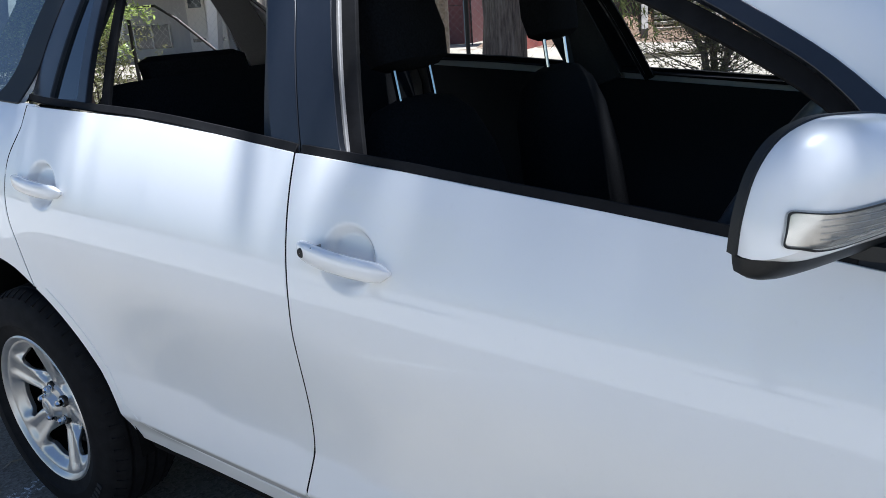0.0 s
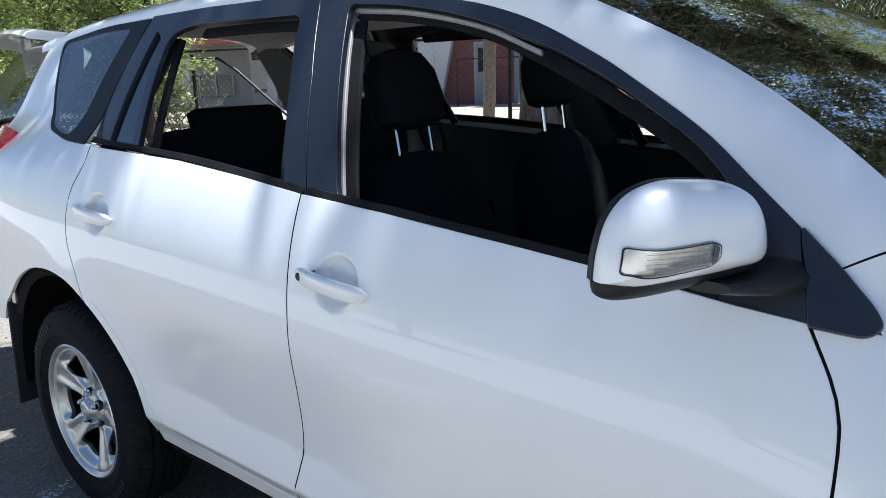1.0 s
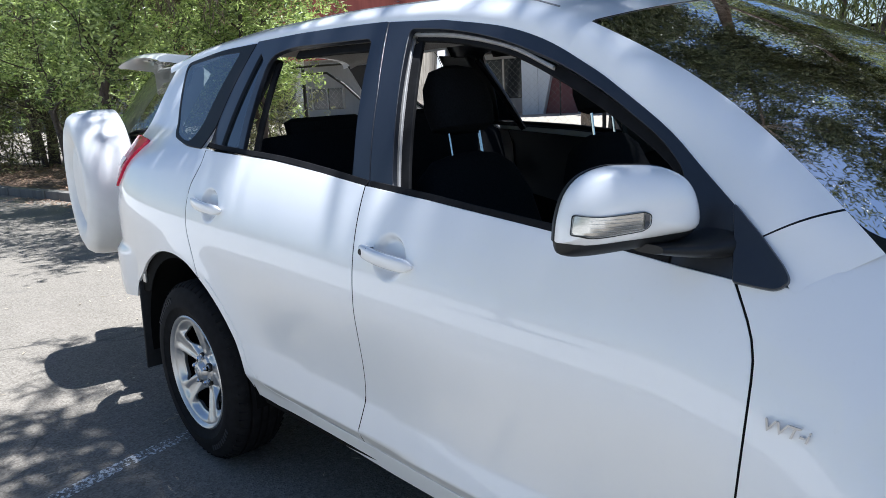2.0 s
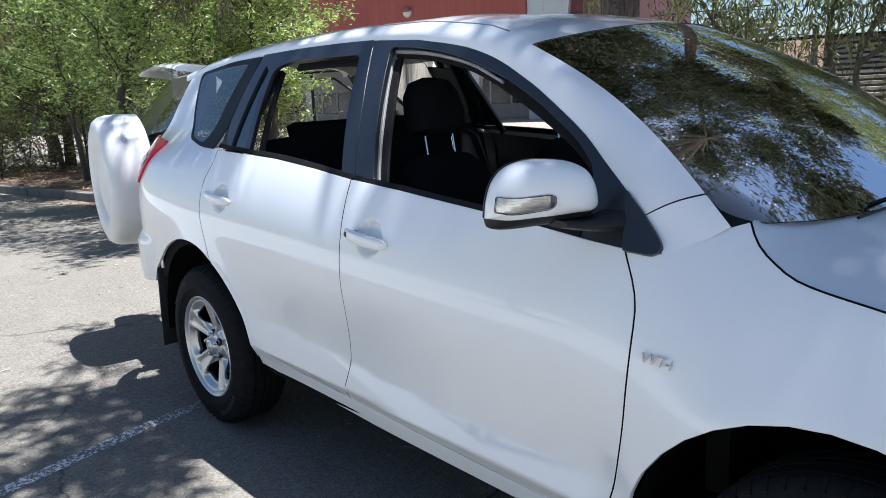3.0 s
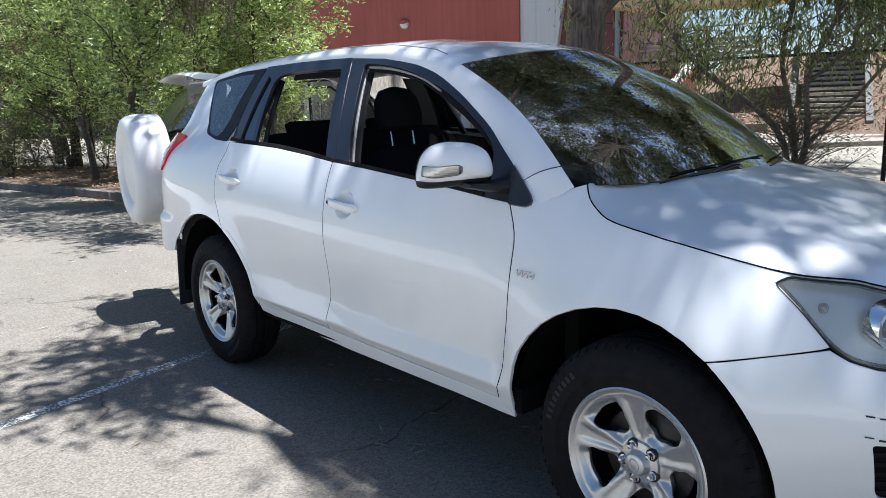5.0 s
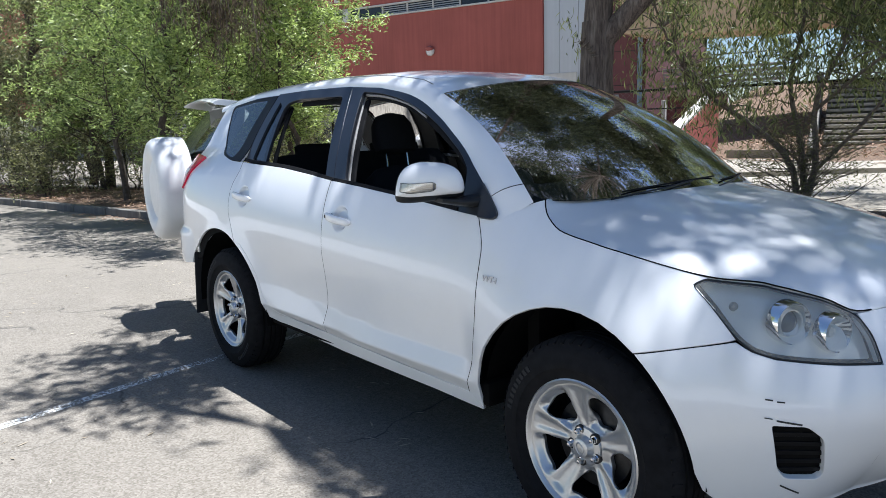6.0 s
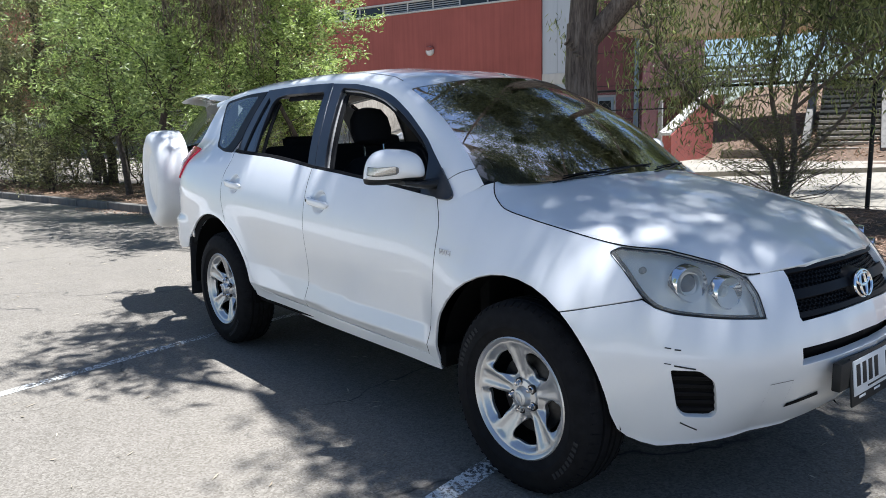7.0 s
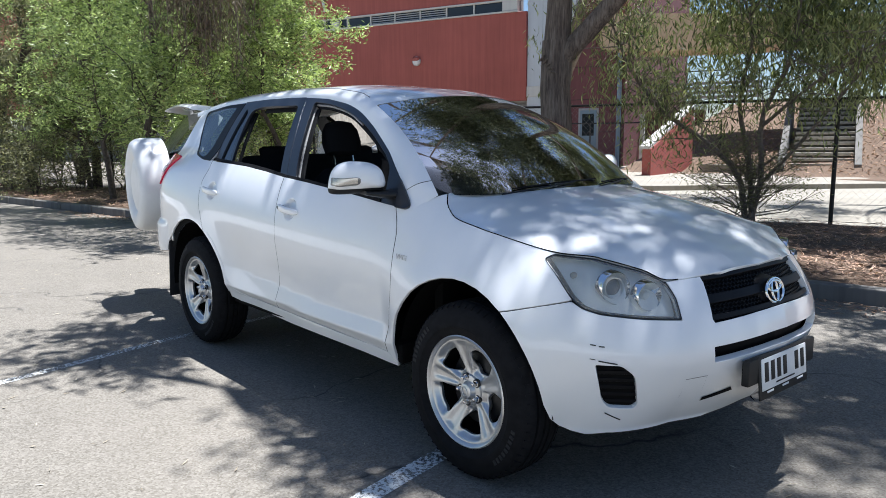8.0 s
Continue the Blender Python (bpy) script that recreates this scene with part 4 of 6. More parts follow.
for side in (1, -1):
    owner = front_door if side > 0 else car
    shell = mirror_shell("side_mirror", MIRROR_EDGE, .056, 0, WHITE, owner, side, label="white door mirror with a clear indicator lamp")
    low = [(-.011, -.047), (.0, -.052), (.025, -.053), (.10, -.049), (.18, -.043), (.237, -.030), (.243, -.046), (.21, -.062), (.10, -.072), (.025, -.074), (-.006, -.066)]
    mirror_shell("mirror_skirt", low, .040, -.002, BLACK_TRIM, shell, side)
    mirror_shell("mirror_back", [(a - .0015 if a < .1 else a + .001, z * 1.012) for a, z in MIRROR_EDGE], .004, -.008, BLACK_TRIM, shell, side)
    mirror_shell("mirror_glass", [(.103 + (a - .103) * .86, z * .84) for a, z in MIRROR_EDGE], .002, -.020, CHROME, shell, side)
    blob("mirror_arm", [((.700, -.90 * side, 1.122), (.030, 0, 0), (0, 0, .008)), ((.712, -.86 * side, 1.116), (.040, 0, 0), (0, 0, .012)), ((.728, -.82 * side, 1.112), (.046, 0, 0), (0, 0, .016)), ((.742, -.785 * side, 1.112), (.050, 0, 0), (0, 0, .021)), ((.75, -.75 * side, 1.114), (.052, 0, 0), (0, 0, .026))], BLACK_TRIM, shell, "", 20, 2.4)

    def skin(a, b, side=side):
        """The front face of the housing: a along it, b up."""
        loop = np.array([tuple(q) for q in spline(MIRROR_EDGE + [MIRROR_EDGE[0]], 121)][:-1])
        ang = np.arctan2(loop[:, 1], loop[:, 0] - .103)
        o = np.argsort(ang)
        rad = np.hypot(loop[:, 1], loop[:, 0] - .103)
        th, r = np.arctan2(b, a - .103), np.hypot(b, a - .103)
        sc = np.clip(r / np.interp(th, ang[o], rad[o], period=2 * np.pi), 0, .999)
        d = .056 * (1 - sc ** 2.3) ** (1 / 2.3)
        return (MIRROR_FOOT.x + MIRROR_ALONG.x * a + MIRROR_FRONT.x * d, (MIRROR_FOOT.y + MIRROR_ALONG.y * a + MIRROR_FRONT.y * d) * side, MIRROR_FOOT.z + b + 0 * d)

    LAMP = rounded([(.005, -.030, .005), (.042, -.034, .008), (.118, -.028, .004), (.131, -.021, .006), (.131, -.003, .005), (.118, .002, .005), (.042, -.002, .016), (.010, .002, .005)], .005)
    ind = panel("indicator_lamp", skin, LAMP, LENS_CLEAR, shell, lift=.0035, depth=.003, flip=side < 0, step=.008, label="clear ribbed indicator lens")
    ind.visible_shadow = False
    panel("lamp_back", skin, LAMP, AMBER_BACK, ind, lift=.0015, depth=0, flip=side < 0, step=.008)
    for b in (-.025, -.019, -.013, -.007):
        panel("lens_rib", skin, [(.032, b - .0004), (.116, b), (.116, b + .0008), (.032, b + .0004)], BADGE, ind, lift=.0025, depth=0, flip=side < 0, step=.01)
    panel("lamp_rim", skin, [(.066 + (a - .066) * 1.014, -.015 + (b + .015) * 1.05) for a, b in LAMP], BLACK_TRIM, ind, holes=[[(.066 + (a - .066) * .992, -.015 + (b + .015) * .95) for a, b in LAMP]], lift=.0045, depth=0, flip=side < 0, step=.008)
    panel("lamp_end", skin, rounded([(.120, -.026), (.128, -.021), (.128, -.004), (.120, .000)], .003), DARKLENS, ind, lift=.0045, depth=0, flip=side < 0, step=.008)

# maker's engine badge on the fender, raised lettering
def raised_text(words, m, size, material, parent, name):
    cu = bpy.data.curves.new(name, "FONT")
    cu.body, cu.size, cu.extrude, cu.bevel_depth, cu.shear, cu.offset = words, size, .0015, .0, .30, .0003
    cu.align_x = "LEFT"
    tmp = bpy.data.objects.new(name, cu)
    me = bpy.data.meshes.new_from_object(tmp)
    bpy.data.objects.remove(tmp)
    me.transform(m)
    me.materials.append(material)
    ob = new(name, me)
    ob.parent = parent
    return tagged(ob, "raised silver lettering")


bp = at(body, .886, .845)
bq = at(body, .966, .842)
along = (bq - bp).normalized()
out = along.cross(Vector((0, 0, 1))).normalized()
rise = out.cross(along)
raised_text("VVT-i", Matrix(((along.x, rise.x, out.x, bp.x + out.x * .003), (along.y, rise.y, out.y, bp.y + out.y * .003), (along.z, rise.z, out.z, bp.z + out.z * .003), (0, 0, 0, 1))), .031, BADGE, car, "engine_badge")


# wheels
def make_wheel(m, spin, hand):
    m = m @ Matrix.Rotation(radians(spin), 4, "Z")
    prof = [(.218, .080), (.226, .100), (.240, .108), (.262, .114), (.264, .1165), (.285, .118), (.288, .116), (.312, .113), (.332, .102), (.349, .086), (.357, .074), (.3595, .060), (.350, .058), (.350, .050), (.3605, .048), (.362, .020), (.351, .018), (.351, .010), (.362, .008)]
    prof = prof + [(r, -z) for r, z in prof[::-1]]
    w = new("wheel")
    w.parent = car
    tyre = turned("tyre", prof, m, RUBBER, w, 72)
    bm = bmesh.new()
    for k in range(60):
        a = 2 * math.pi * k / 60
        for zz in (.083, -.083):
            box_into(bm, (.007, .009, .030), m @ Matrix.Rotation(a, 4, "Z") @ Matrix.Translation((.349, 0, zz)) @ Matrix.Rotation(-.55 if zz > 0 else .55, 4, "Y"))
    tagged(part("tread", bm, RUBBER, tyre, smooth=False), kind="stuff")
    # plain marks where the tyre's writing stands
    bm = bmesh.new()
    for a0 in (1.9, 5.0):
        for k in range(9):
            a = a0 + k * .075
            box_into(bm, (.020, .014, .0025), m @ Matrix.Rotation(a, 4, "Z") @ Matrix.Translation((.300, 0, .1155)))
    tagged(part("sidewall_lettering", bm, RUBBER_LIGHT, tyre, smooth=False), kind="stuff")

    def face(x, y):
        r = np.hypot(x, y)
        a = np.arctan2(y, x)
        f = np.abs(((a / (2 * np.pi) * 5) + .5) % 1 - .5) * 2
        rib = (-.018 * smooth((f - .36) / .26) - .006 * smooth((.30 - f) / .22)) * smooth((r - .062) / .03) * smooth((.206 - r) / .022)
        h = .060 + .034 * np.clip((r - .07) / .14, 0, 1) ** 1.2 + rib
        P = np.stack([x, y, h], -1) @ np.array(m.to_3x3()).T + np.array(m.translation)
        return P[..., 0], P[..., 1], P[..., 2]

    ring = [(.214 * math.cos(t), .214 * math.sin(t)) for t in np.linspace(0, 2 * math.pi, 72, endpoint=False)]
    wins = []
    for k in range(5):
        a = 2 * math.pi * (k + .5) / 5
        q = [(.088, -.17, .014), (.158, -.42, .020), (.181, -.33, .018), (.188, 0, .03), (.181, .33, .018), (.158, .42, .020), (.088, .17, .014)]
        wins.append(rounded([(r * math.cos(a + b), r * math.sin(a + b), c) for r, b, c in q]))
    rim_ = panel("rim", face, ring, ALLOY, w, holes=wins, step=.008, depth=.016, edge=.004, label="silver five-spoke wheel rim")
    turned("rim_lip", [(.206, .080), (.210, .093), (.214, .0955), (.218, .102), (.225, .1055), (.230, .102), (.226, .070), (.205, .0), (.20, -.09)], m, ALLOY, rim_, 72)
    turned("hub_cap", [(.0005, .094), (.024, .094), (.030, .091), (.034, .080), (.040, .071), (.060, .067), (.064, .060), (.066, .04)], m, ALLOY, rim_, 32)
    for k in range(5):
        a = 2 * math.pi * (k + .25) / 5
        turned("wheel_nut", [(.0005, .090), (.006, .089), (.0095, .084), (.0105, .080), (.0105, .070), (.0150, .0695), (.0155, .04)], m @ Matrix.Translation((.052 * math.cos(a), .052 * math.sin(a), 0)), CHROME, rim_, 6)
        turned("nut_recess", [(.0112, .0690), (.0150, .0705), (.0185, .0685), (.0190, .05)], m @ Matrix.Translation((.052 * math.cos(a), .052 * math.sin(a), 0)), BRAKE, rim_, 16)
    ring_at("emblem_ring", m @ Matrix.Translation((0, 0, .095)) @ Matrix.Rotation(radians(90), 4, "Y"), .019, .013, .0022, ALLOY, rim_)
    turned("brake_disc", [(.03, .022), (.145, .022), (.148, .020), (.148, .004), (.03, .004)], m, BRAKE, w, 40)
    turned("wheel_barrel", [(.03, -.005), (.19, -.03), (.205, .05)], m, VOID, w, 40)
    return w


for x, spin in ((-1.33, 6), (1.33, 24)):
    for side in (-1, 1):
        make_wheel(Matrix.Translation((x, .765 * side, .358)) @ Matrix.Rotation(radians(90 if side < 0 else -90), 4, "X"), spin, side)

# open tailgate, hinged at the right rear corner
HINGE, SWING = Vector((-2.17, -.55, 0)), radians(81.5)
tail_dir = Vector((-math.sin(SWING), math.cos(SWING), 0))
tail_out = Vector((-math.cos(SWING), -math.sin(SWING), 0))
TG = Matrix(((tail_dir.x, 0, tail_out.x, HINGE.x), (tail_dir.y, 0, tail_out.y, HINGE.y), (0, 1, 0, 0), (0, 0, 0, 1)))


def gate(a, z):
    """The tailgate's outer skin: a from the hinge, z up."""
    n = .05 * np.sin(np.pi * np.clip(a / 1.25, 0, 1)) - .30 * np.clip((z - 1.20) / .40, 0, 2) ** 1.15 + .03 * smooth((1.2 - z) / .5)
    return HINGE.x + tail_dir.x * a + tail_out.x * n, HINGE.y + tail_dir.y * a + tail_out.y * n, z + 0 * a


tailgate = panel("tailgate", gate, rounded([(.03, .55), (1.22, .55), (1.24, 1.0), (1.18, 1.30), (1.12, 1.59), (.16, 1.59), (.07, 1.30), (.02, 1.0)], .04), WHITE, car, holes=[rounded([(.09, 1.235), (1.16, 1.235), (1.10, 1.568), (.17, 1.568)], .04)], step=.04, depth=.08, flip=True, label="white side-hinged tailgate standing open")
panel("rear_window", gate, rounded([(.05, 1.215), (1.19, 1.215), (1.12, 1.575), (.13, 1.575)], .05), DARK_TINT, tailgate, step=.05, depth=0, lift=.006, flip=True, label="dark tinted rear window")
gt = TG @ Matrix.Identity(4)
box("inner_trim", (1.10, .62, .02), gt @ Matrix.Translation((.63, .86, -.06)), DASH, tailgate, .01)
loft("spoiler", [[TG @ Vector((a, z + dz * (1 - ((a - .58) / .60) ** 2) + .0, n)) for z, n in ((1.565, -.30), (1.600, -.24), (1.612, -.10), (1.602, -.06), (1.588, -.045), (1.578, -.06), (1.575, -.10), (1.550, -.26))] for a, dz in zip(np.linspace(.08, 1.00, 15), [.045] * 15)], WHITE, tailgate, "white roof spoiler above the rear window", closed=True, caps=True)
tube("rear_wiper", [TG @ Vector((.60, 1.24, .01)), TG @ Vector((.40, 1.255, .015)), TG @ Vector((.24, 1.27, .0))], .010, BLACK_TRIM, tailgate)
turned("spare_wheel_cover", [(.0005, .215), (.10, .217), (.165, .216), (.19, .205), (.215, .204), (.24, .222), (.275, .236), (.315, .236), (.352, .222), (.372, .195), (.380, .16), (.384, .08), (.380, .0), (.36, -.01)], TG @ Matrix.Translation((.615, .995, .085)), WHITE_PLASTIC, tailgate, 64, "hard white spare wheel cover")
turned("spare_tyre", [(.15, -.02), (.30, -.03), (.345, -.015), (.352, .02)], TG @ Matrix.Translation((.615, 1.000, .085)), RUBBER, tailgate, 48)
tube("gate_stay", [(-2.15, -.55, .62), (-2.3, -.4, .62), TG @ Vector((.45, .62, -.04))], .008, BLACK_TRIM, tailgate)
for z in (.72, 1.12):
    box("gate_hinge", (.07, .05, .06), Matrix.Translation((-2.20, -.62, z)), WHITE, tailgate, .01)

# ---- inside the car ----
def seat(x, y, rake, lift, width=.50):
    s = thing("front_seat", "charcoal fabric front seat with an adjustable headrest", "seat", "front seats")
    r = radians(rake)

    def back(h, n):
        return Vector((x - math.sin(r) * h + math.cos(r) * n, y, .62 + math.cos(r) * h + math.sin(r) * n))

    rings = []
    for h, wd, dp in ((0, .24, .07), (.10, .25, .085), (.30, .255, .085), (.45, .235, .075), (.54, .19, .06), (.585, .13, .04), (.60, .05, .015)):
        c = back(h, 0)
        rings.append((c, (0, wd, 0), (dp * math.cos(r), 0, dp * math.sin(r))))
    blob("backrest", rings, FABRIC, s, "", 28, 3)
    blob("seat_cushion", [((x + .02 + .52 * t, y, .55 + .03 * t), (0, .25, 0), (0, 0, .075 if 0 < t < 1 else .03)) for t in (0, .1, .4, .8, 1)], FABRIC, s, "", 24, 3)
    rings = []
    for h, wd, dp in ((.645 + lift, .08, .03), (.66 + lift, .115, .05), (.72 + lift, .125, .058), (.79 + lift, .115, .052), (.835 + lift, .085, .035), (.85 + lift, .03, .01)):
        c = back(h, .02)
        rings.append((c, (0, wd, 0), (dp * math.cos(r), 0, dp * math.sin(r))))
    blob("headrest", rings, FABRIC, s, "", 24, 2.8)
    for dy in (-.065, .065):
        tube("headrest_post", [back(.56, .01) + Vector((0, dy, 0)), back(.68 + lift, .02) + Vector((0, dy, 0))], .006, CHROME, s)
    return s


seat(-.13, -.37, 14, .015)
seat(-.17, .37, 12, .03)
rear = thing("rear_bench", "charcoal fabric rear bench seat with low headrests", "seat")
blob("backrest", [((-.98 - .15 * t, 0, .60 + .64 * t), (0, .66 if t < .95 else .60, 0), (.08 if 0 < t < 1 else .04, 0, .02)) for t in (0, .05, .5, .9, 1)], FABRIC, rear, "", 32, 4)
blob("seat_cushion", [((-.98 + .5 * t, 0, .56), (0, .66, 0), (0, 0, .08 if 0 < t < 1 else .04)) for t in (0, .1, .5, .9, 1)], FABRIC, rear, "", 32, 4)
for y in (-.27, .27):
    blob("headrest", [((-1.15 - .03 * t, y, 1.215 + .098 * t), (0, .185 if .1 < t < .95 else .15, 0), (.045 if .1 < t < .95 else .025, 0, 0)) for t in (0, .12, .5, .85, 1)], FABRIC, rear, "", 20, 3)

dash = loft("dashboard", [[(x, y, z - .02 * (abs(y) / .7) ** 2) for y in np.linspace(-w, w, 12)] for x, z, w in ((1.13, 1.08, .34), (1.04, 1.085, .52), (.93, 1.09, .62), (.80, 1.085, .69), (.70, 1.06, .70), (.66, .98, .70), (.72, .80, .70), (.85, .62, .70))], DASH, car)
blob("instrument_hood", [((.64 + .18 * t, -.37, 1.08 + .01 * t), (0, .17, 0), (0, 0, .045)) for t in (0, .1, .6, 1)], DASH, dash, "", 20, 2.5)
sw = Matrix.Translation((.47, -.37, 1.03)) @ Matrix.Rotation(radians(-62), 4, "Y")
wheel_ = tube("steering_wheel", [sw @ Vector((.185 * math.cos(t), .185 * math.sin(t), 0)) for t in np.linspace(0, 2 * math.pi, 41)], .0155, STEER, car, 10, label="dark leather steering wheel")
blob("wheel_boss", [(sw @ Vector((0, 0, z)), sw.to_3x3() @ Vector((.075 * k, 0, 0)), sw.to_3x3() @ Vector((0, .075 * k, 0))) for z, k in ((-.05, .6), (-.01, 1), (.01, .95), (.02, .6))], DASH, wheel_, "", 20, 2.6)
for a in (0.1, math.pi - .1, 1.5 * math.pi):
    tube("wheel_spoke", [sw @ Vector((.05 * math.cos(a), .05 * math.sin(a), 0)), sw @ Vector((.18 * math.cos(a), .18 * math.sin(a), 0))], .012, STEER, wheel_)
tube("steering_column", [sw @ Vector((0, 0, -.02)), sw @ Vector((0, 0, -.30))], .04, DASH, car)
# lining: headliner under the roof, pillar trims, door linings
loft("headliner", [[p + Vector((0, -p.y * .045, -.022)) for p in roof_row(x)] for x in np.linspace(-2.0, .20, 30)], HEADLINER, car)
for mir in (False, True):
    bar("pillar_lining", cabin, [(-.30, 1.13), (-.385, 1.40), (-.47, 1.58)], .17, LINING, car, lift=-.05, mirror=mir)
    bar("pillar_lining", cabin, [(-1.28, 1.20), (-1.22, 1.40), (-1.20, 1.57)], .16, LINING, car, lift=-.05, mirror=mir)
    panel("door_lining", deep(.055), [(-1.1, .88), (-.86, .84), (-.80, .50), (.80, .45), (.80, 1.05), (.3, 1.085), (-.2, 1.125), (-1.1, 1.19)], DASH, car, step=.08, depth=0, mirror=mir)
    panel("cargo_lining", deep(.06), [(-2.1, .88), (-1.1, .88), (-1.1, 1.19), (-2.1, 1.19)], DASH, car, step=.08, depth=0, mirror=mir)
    tube("grab_handle", [at(cabin, x, 1.55) * 1.0 + Vector((0, (.05 + d) , -.005)) if not mir else Vector((at(cabin, x, 1.55).x, -at(cabin, x, 1.55).y - .05 - d, 1.545)) for x, d in ((-.02, 0), (0, .03), (.10, .04), (.20, .03), (.22, 0))], .012, LINING, car)
    panel("rear_pillar_lining", quarter, [(-2.10, 1.10), (-1.84, 1.10), (-1.82, 1.30), (-1.83, 1.50), (-1.88, 1.55), (-2.09, 1.55)], LINING, car, lift=-.014, depth=0, step=.06, mirror=mir)
for side in (-1, 1):
    tube("seat_belt", [(-.40, side * .60, 1.42), (-.36, side * .62, 1.20), (-.30, side * .66, .80)], .012, BLACK_TRIM, car, 4)
blob("inside_mirror", [((.40 + .012 * t, -.12 + .24 * t, 1.47), (.012, 0, 0), (0, 0, .032 if 0 < t < 1 else .015)) for t in (0, .1, .5, .9, 1)], DASH, car, "", 16, 3)
blob("map_light_console", [((.10, y, 1.575), (.11, 0, 0), (0, 0, .02)) for y in (-.10, -.08, .08, .10)], LINING, car, "", 16, 3)


# ---- materials of the place ----
def mulch():
    m = Mat("bark_mulch", (0.12, 0.07, 0.04), 0.95)
    a = m.noise(9.0, 8, 0.75)
    b = m.noise(60.0, 4, 0.7, (1, 4, 1))
    c = m.ramp(a, [(0.25, (0.035, 0.022, 0.014)), (0.5, (0.13, 0.08, 0.05)), (0.75, (0.26, 0.165, 0.10))])
    m.color(m.mix(c, m.ramp(b, [(0.3, (0.05, 0.03, 0.02)), (0.7, (0.30, 0.21, 0.14))]), 0.5))
    m.bump(m.mix(a, b, 0.5), 0.9, 0.04)
    return m.m


def worn_line():
    m = Mat("worn_white_line", (0.72, 0.72, 0.69), 0.8)
    n = m.noise(55.0, 6, 0.75)
    big = m.noise(3.0, 3)
    f = m.ramp(m.math("ADD", n, m.math("MULTIPLY", m.math("SUBTRACT", big, 0.5), 0.35)), [(0.455, (0, 0, 0)), (0.54, (1, 1, 1))])
    clear = m.t.nodes.new("ShaderNodeBsdfTransparent")
    mixer = m.t.nodes.new("ShaderNodeMixShader")
    m.link(f, mixer.inputs["Fac"])
    m.link(clear.outputs["BSDF"], mixer.inputs[1])
    m.link(m.b.outputs["BSDF"], mixer.inputs[2])
    m.link(mixer.outputs["Shader"], m.t.nodes["Material Output"].inputs["Surface"])
    return m.m


def streaked(name, color, rough=0.85, amount=0.18):
    m = Mat(name, color, rough)
    broad = m.noise(0.5, 5)
    streak = m.noise(1.2, 6, 0.6, (6, 6, 0.25))
    fine = m.noise(40, 4)
    lo, hi = tuple(c * (1 - amount) for c in color), tuple(c * (1 + amount) for c in color)
    c = m.mix(m.ramp(broad, [(0.3, lo), (0.7, hi)]), m.ramp(streak, [(0.35, lo), (0.65, hi)]), 0.5)
    m.color(c)
    m.bump(fine, 0.25, 0.004)
    return m.m


def gum_bark():
    m = Mat("gum_bark", (0.2, 0.15, 0.11), 0.9)
    a = m.noise(3.0, 8, 0.7, (5, 5, 0.6))
    b = m.noise(14.0, 6, 0.7, (4, 4, 0.35))
    c = m.ramp(a, [(0.36, (0.035, 0.025, 0.020)), (0.5, (0.14, 0.105, 0.082)), (0.66, (0.30, 0.25, 0.205))])
    m.color(m.mix(c, m.ramp(b, [(0.38, (0.028, 0.02, 0.016)), (0.62, (0.27, 0.22, 0.18))]), 0.45))
    m.bump(m.mix(a, b, 0.6), 1.0, 0.03)
    return m.m


def chain_link():
    m = Mat("chain_link_wire", (0.30, 0.30, 0.30), 0.45, 0.7)
    return m.m


MULCH, LINE, GUM_BARK, WIRE = mulch(), worn_line(), gum_bark(), chain_link()
RED = streaked("red_render", (0.33, 0.090, 0.070))
# maroon of the wing, darkened so that the colour also carries its shade
MAROON_SHADED = streaked("shaded_maroon_render", (0.15, 0.058, 0.060))
CLADDING = streaked("grey_cladding", (0.50, 0.52, 0.54), 0.6, 0.06)
PALE = streaked("pale_concrete", (0.29, 0.26, 0.21), 0.9, 0.2)
# pale concrete for the added sheet that bounces light at the car
BOUNCE_PALE = streaked("bounce_concrete", (0.49, 0.48, 0.455), 0.9, 0.15)
KERB = streaked("kerb_concrete", (0.15, 0.14, 0.125), 0.9, 0.35)
# step concrete in two tones: the risers' shade is put into the darker one
RISER_SHADE = streaked("shaded_riser_concrete", (0.11, 0.10, 0.085), 0.9, 0.25)
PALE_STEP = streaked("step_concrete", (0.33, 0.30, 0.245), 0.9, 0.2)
OFFWHITE = streaked("offwhite_render", (0.55, 0.53, 0.49), 0.8, 0.08)
SAND = streaked("sand_render", (0.50, 0.36, 0.23), 0.8, 0.1)
GREYWALL = streaked("grey_wall", (0.33, 0.33, 0.33), 0.8, 0.1)
DARKGLASS = plain("dark_window", (0.02, 0.024, 0.028), 0.12)
BLUEDOOR = plain("blue_grey_door", (0.20, 0.27, 0.33), 0.5, 0, 4, 0.1)
BLACKSTEEL = plain("black_steel", (0.02, 0.018, 0.017), 0.5, 0.3, 60, 0.3)
DARK_BARK = plain("dark_bark", (0.07, 0.055, 0.045), 0.9, 0, 20, 0.5, 0.5)
GREY_BARK = plain("grey_twig_bark", (0.19, 0.155, 0.125), 0.9, 0, 20, 0.45, 0.4)
LEAF_BRIGHT = leaf_material("bright_green_leaf", (0.075, 0.12, 0.035), (0.66, 0.74, 0.32), 0.46, 0.30)
LEAF_GUM = leaf_material("gum_leaf", (0.065, 0.090, 0.034), (0.50, 0.52, 0.24), 0.42, 0.45)
# gum leaf copy for the crown, darkened to dim its reflection in the windscreen
LEAF_GUM_DIMMED = leaf_material("dimmed_gum_leaf", (0.035, 0.048, 0.022), (0.13, 0.14, 0.065), 0.15)
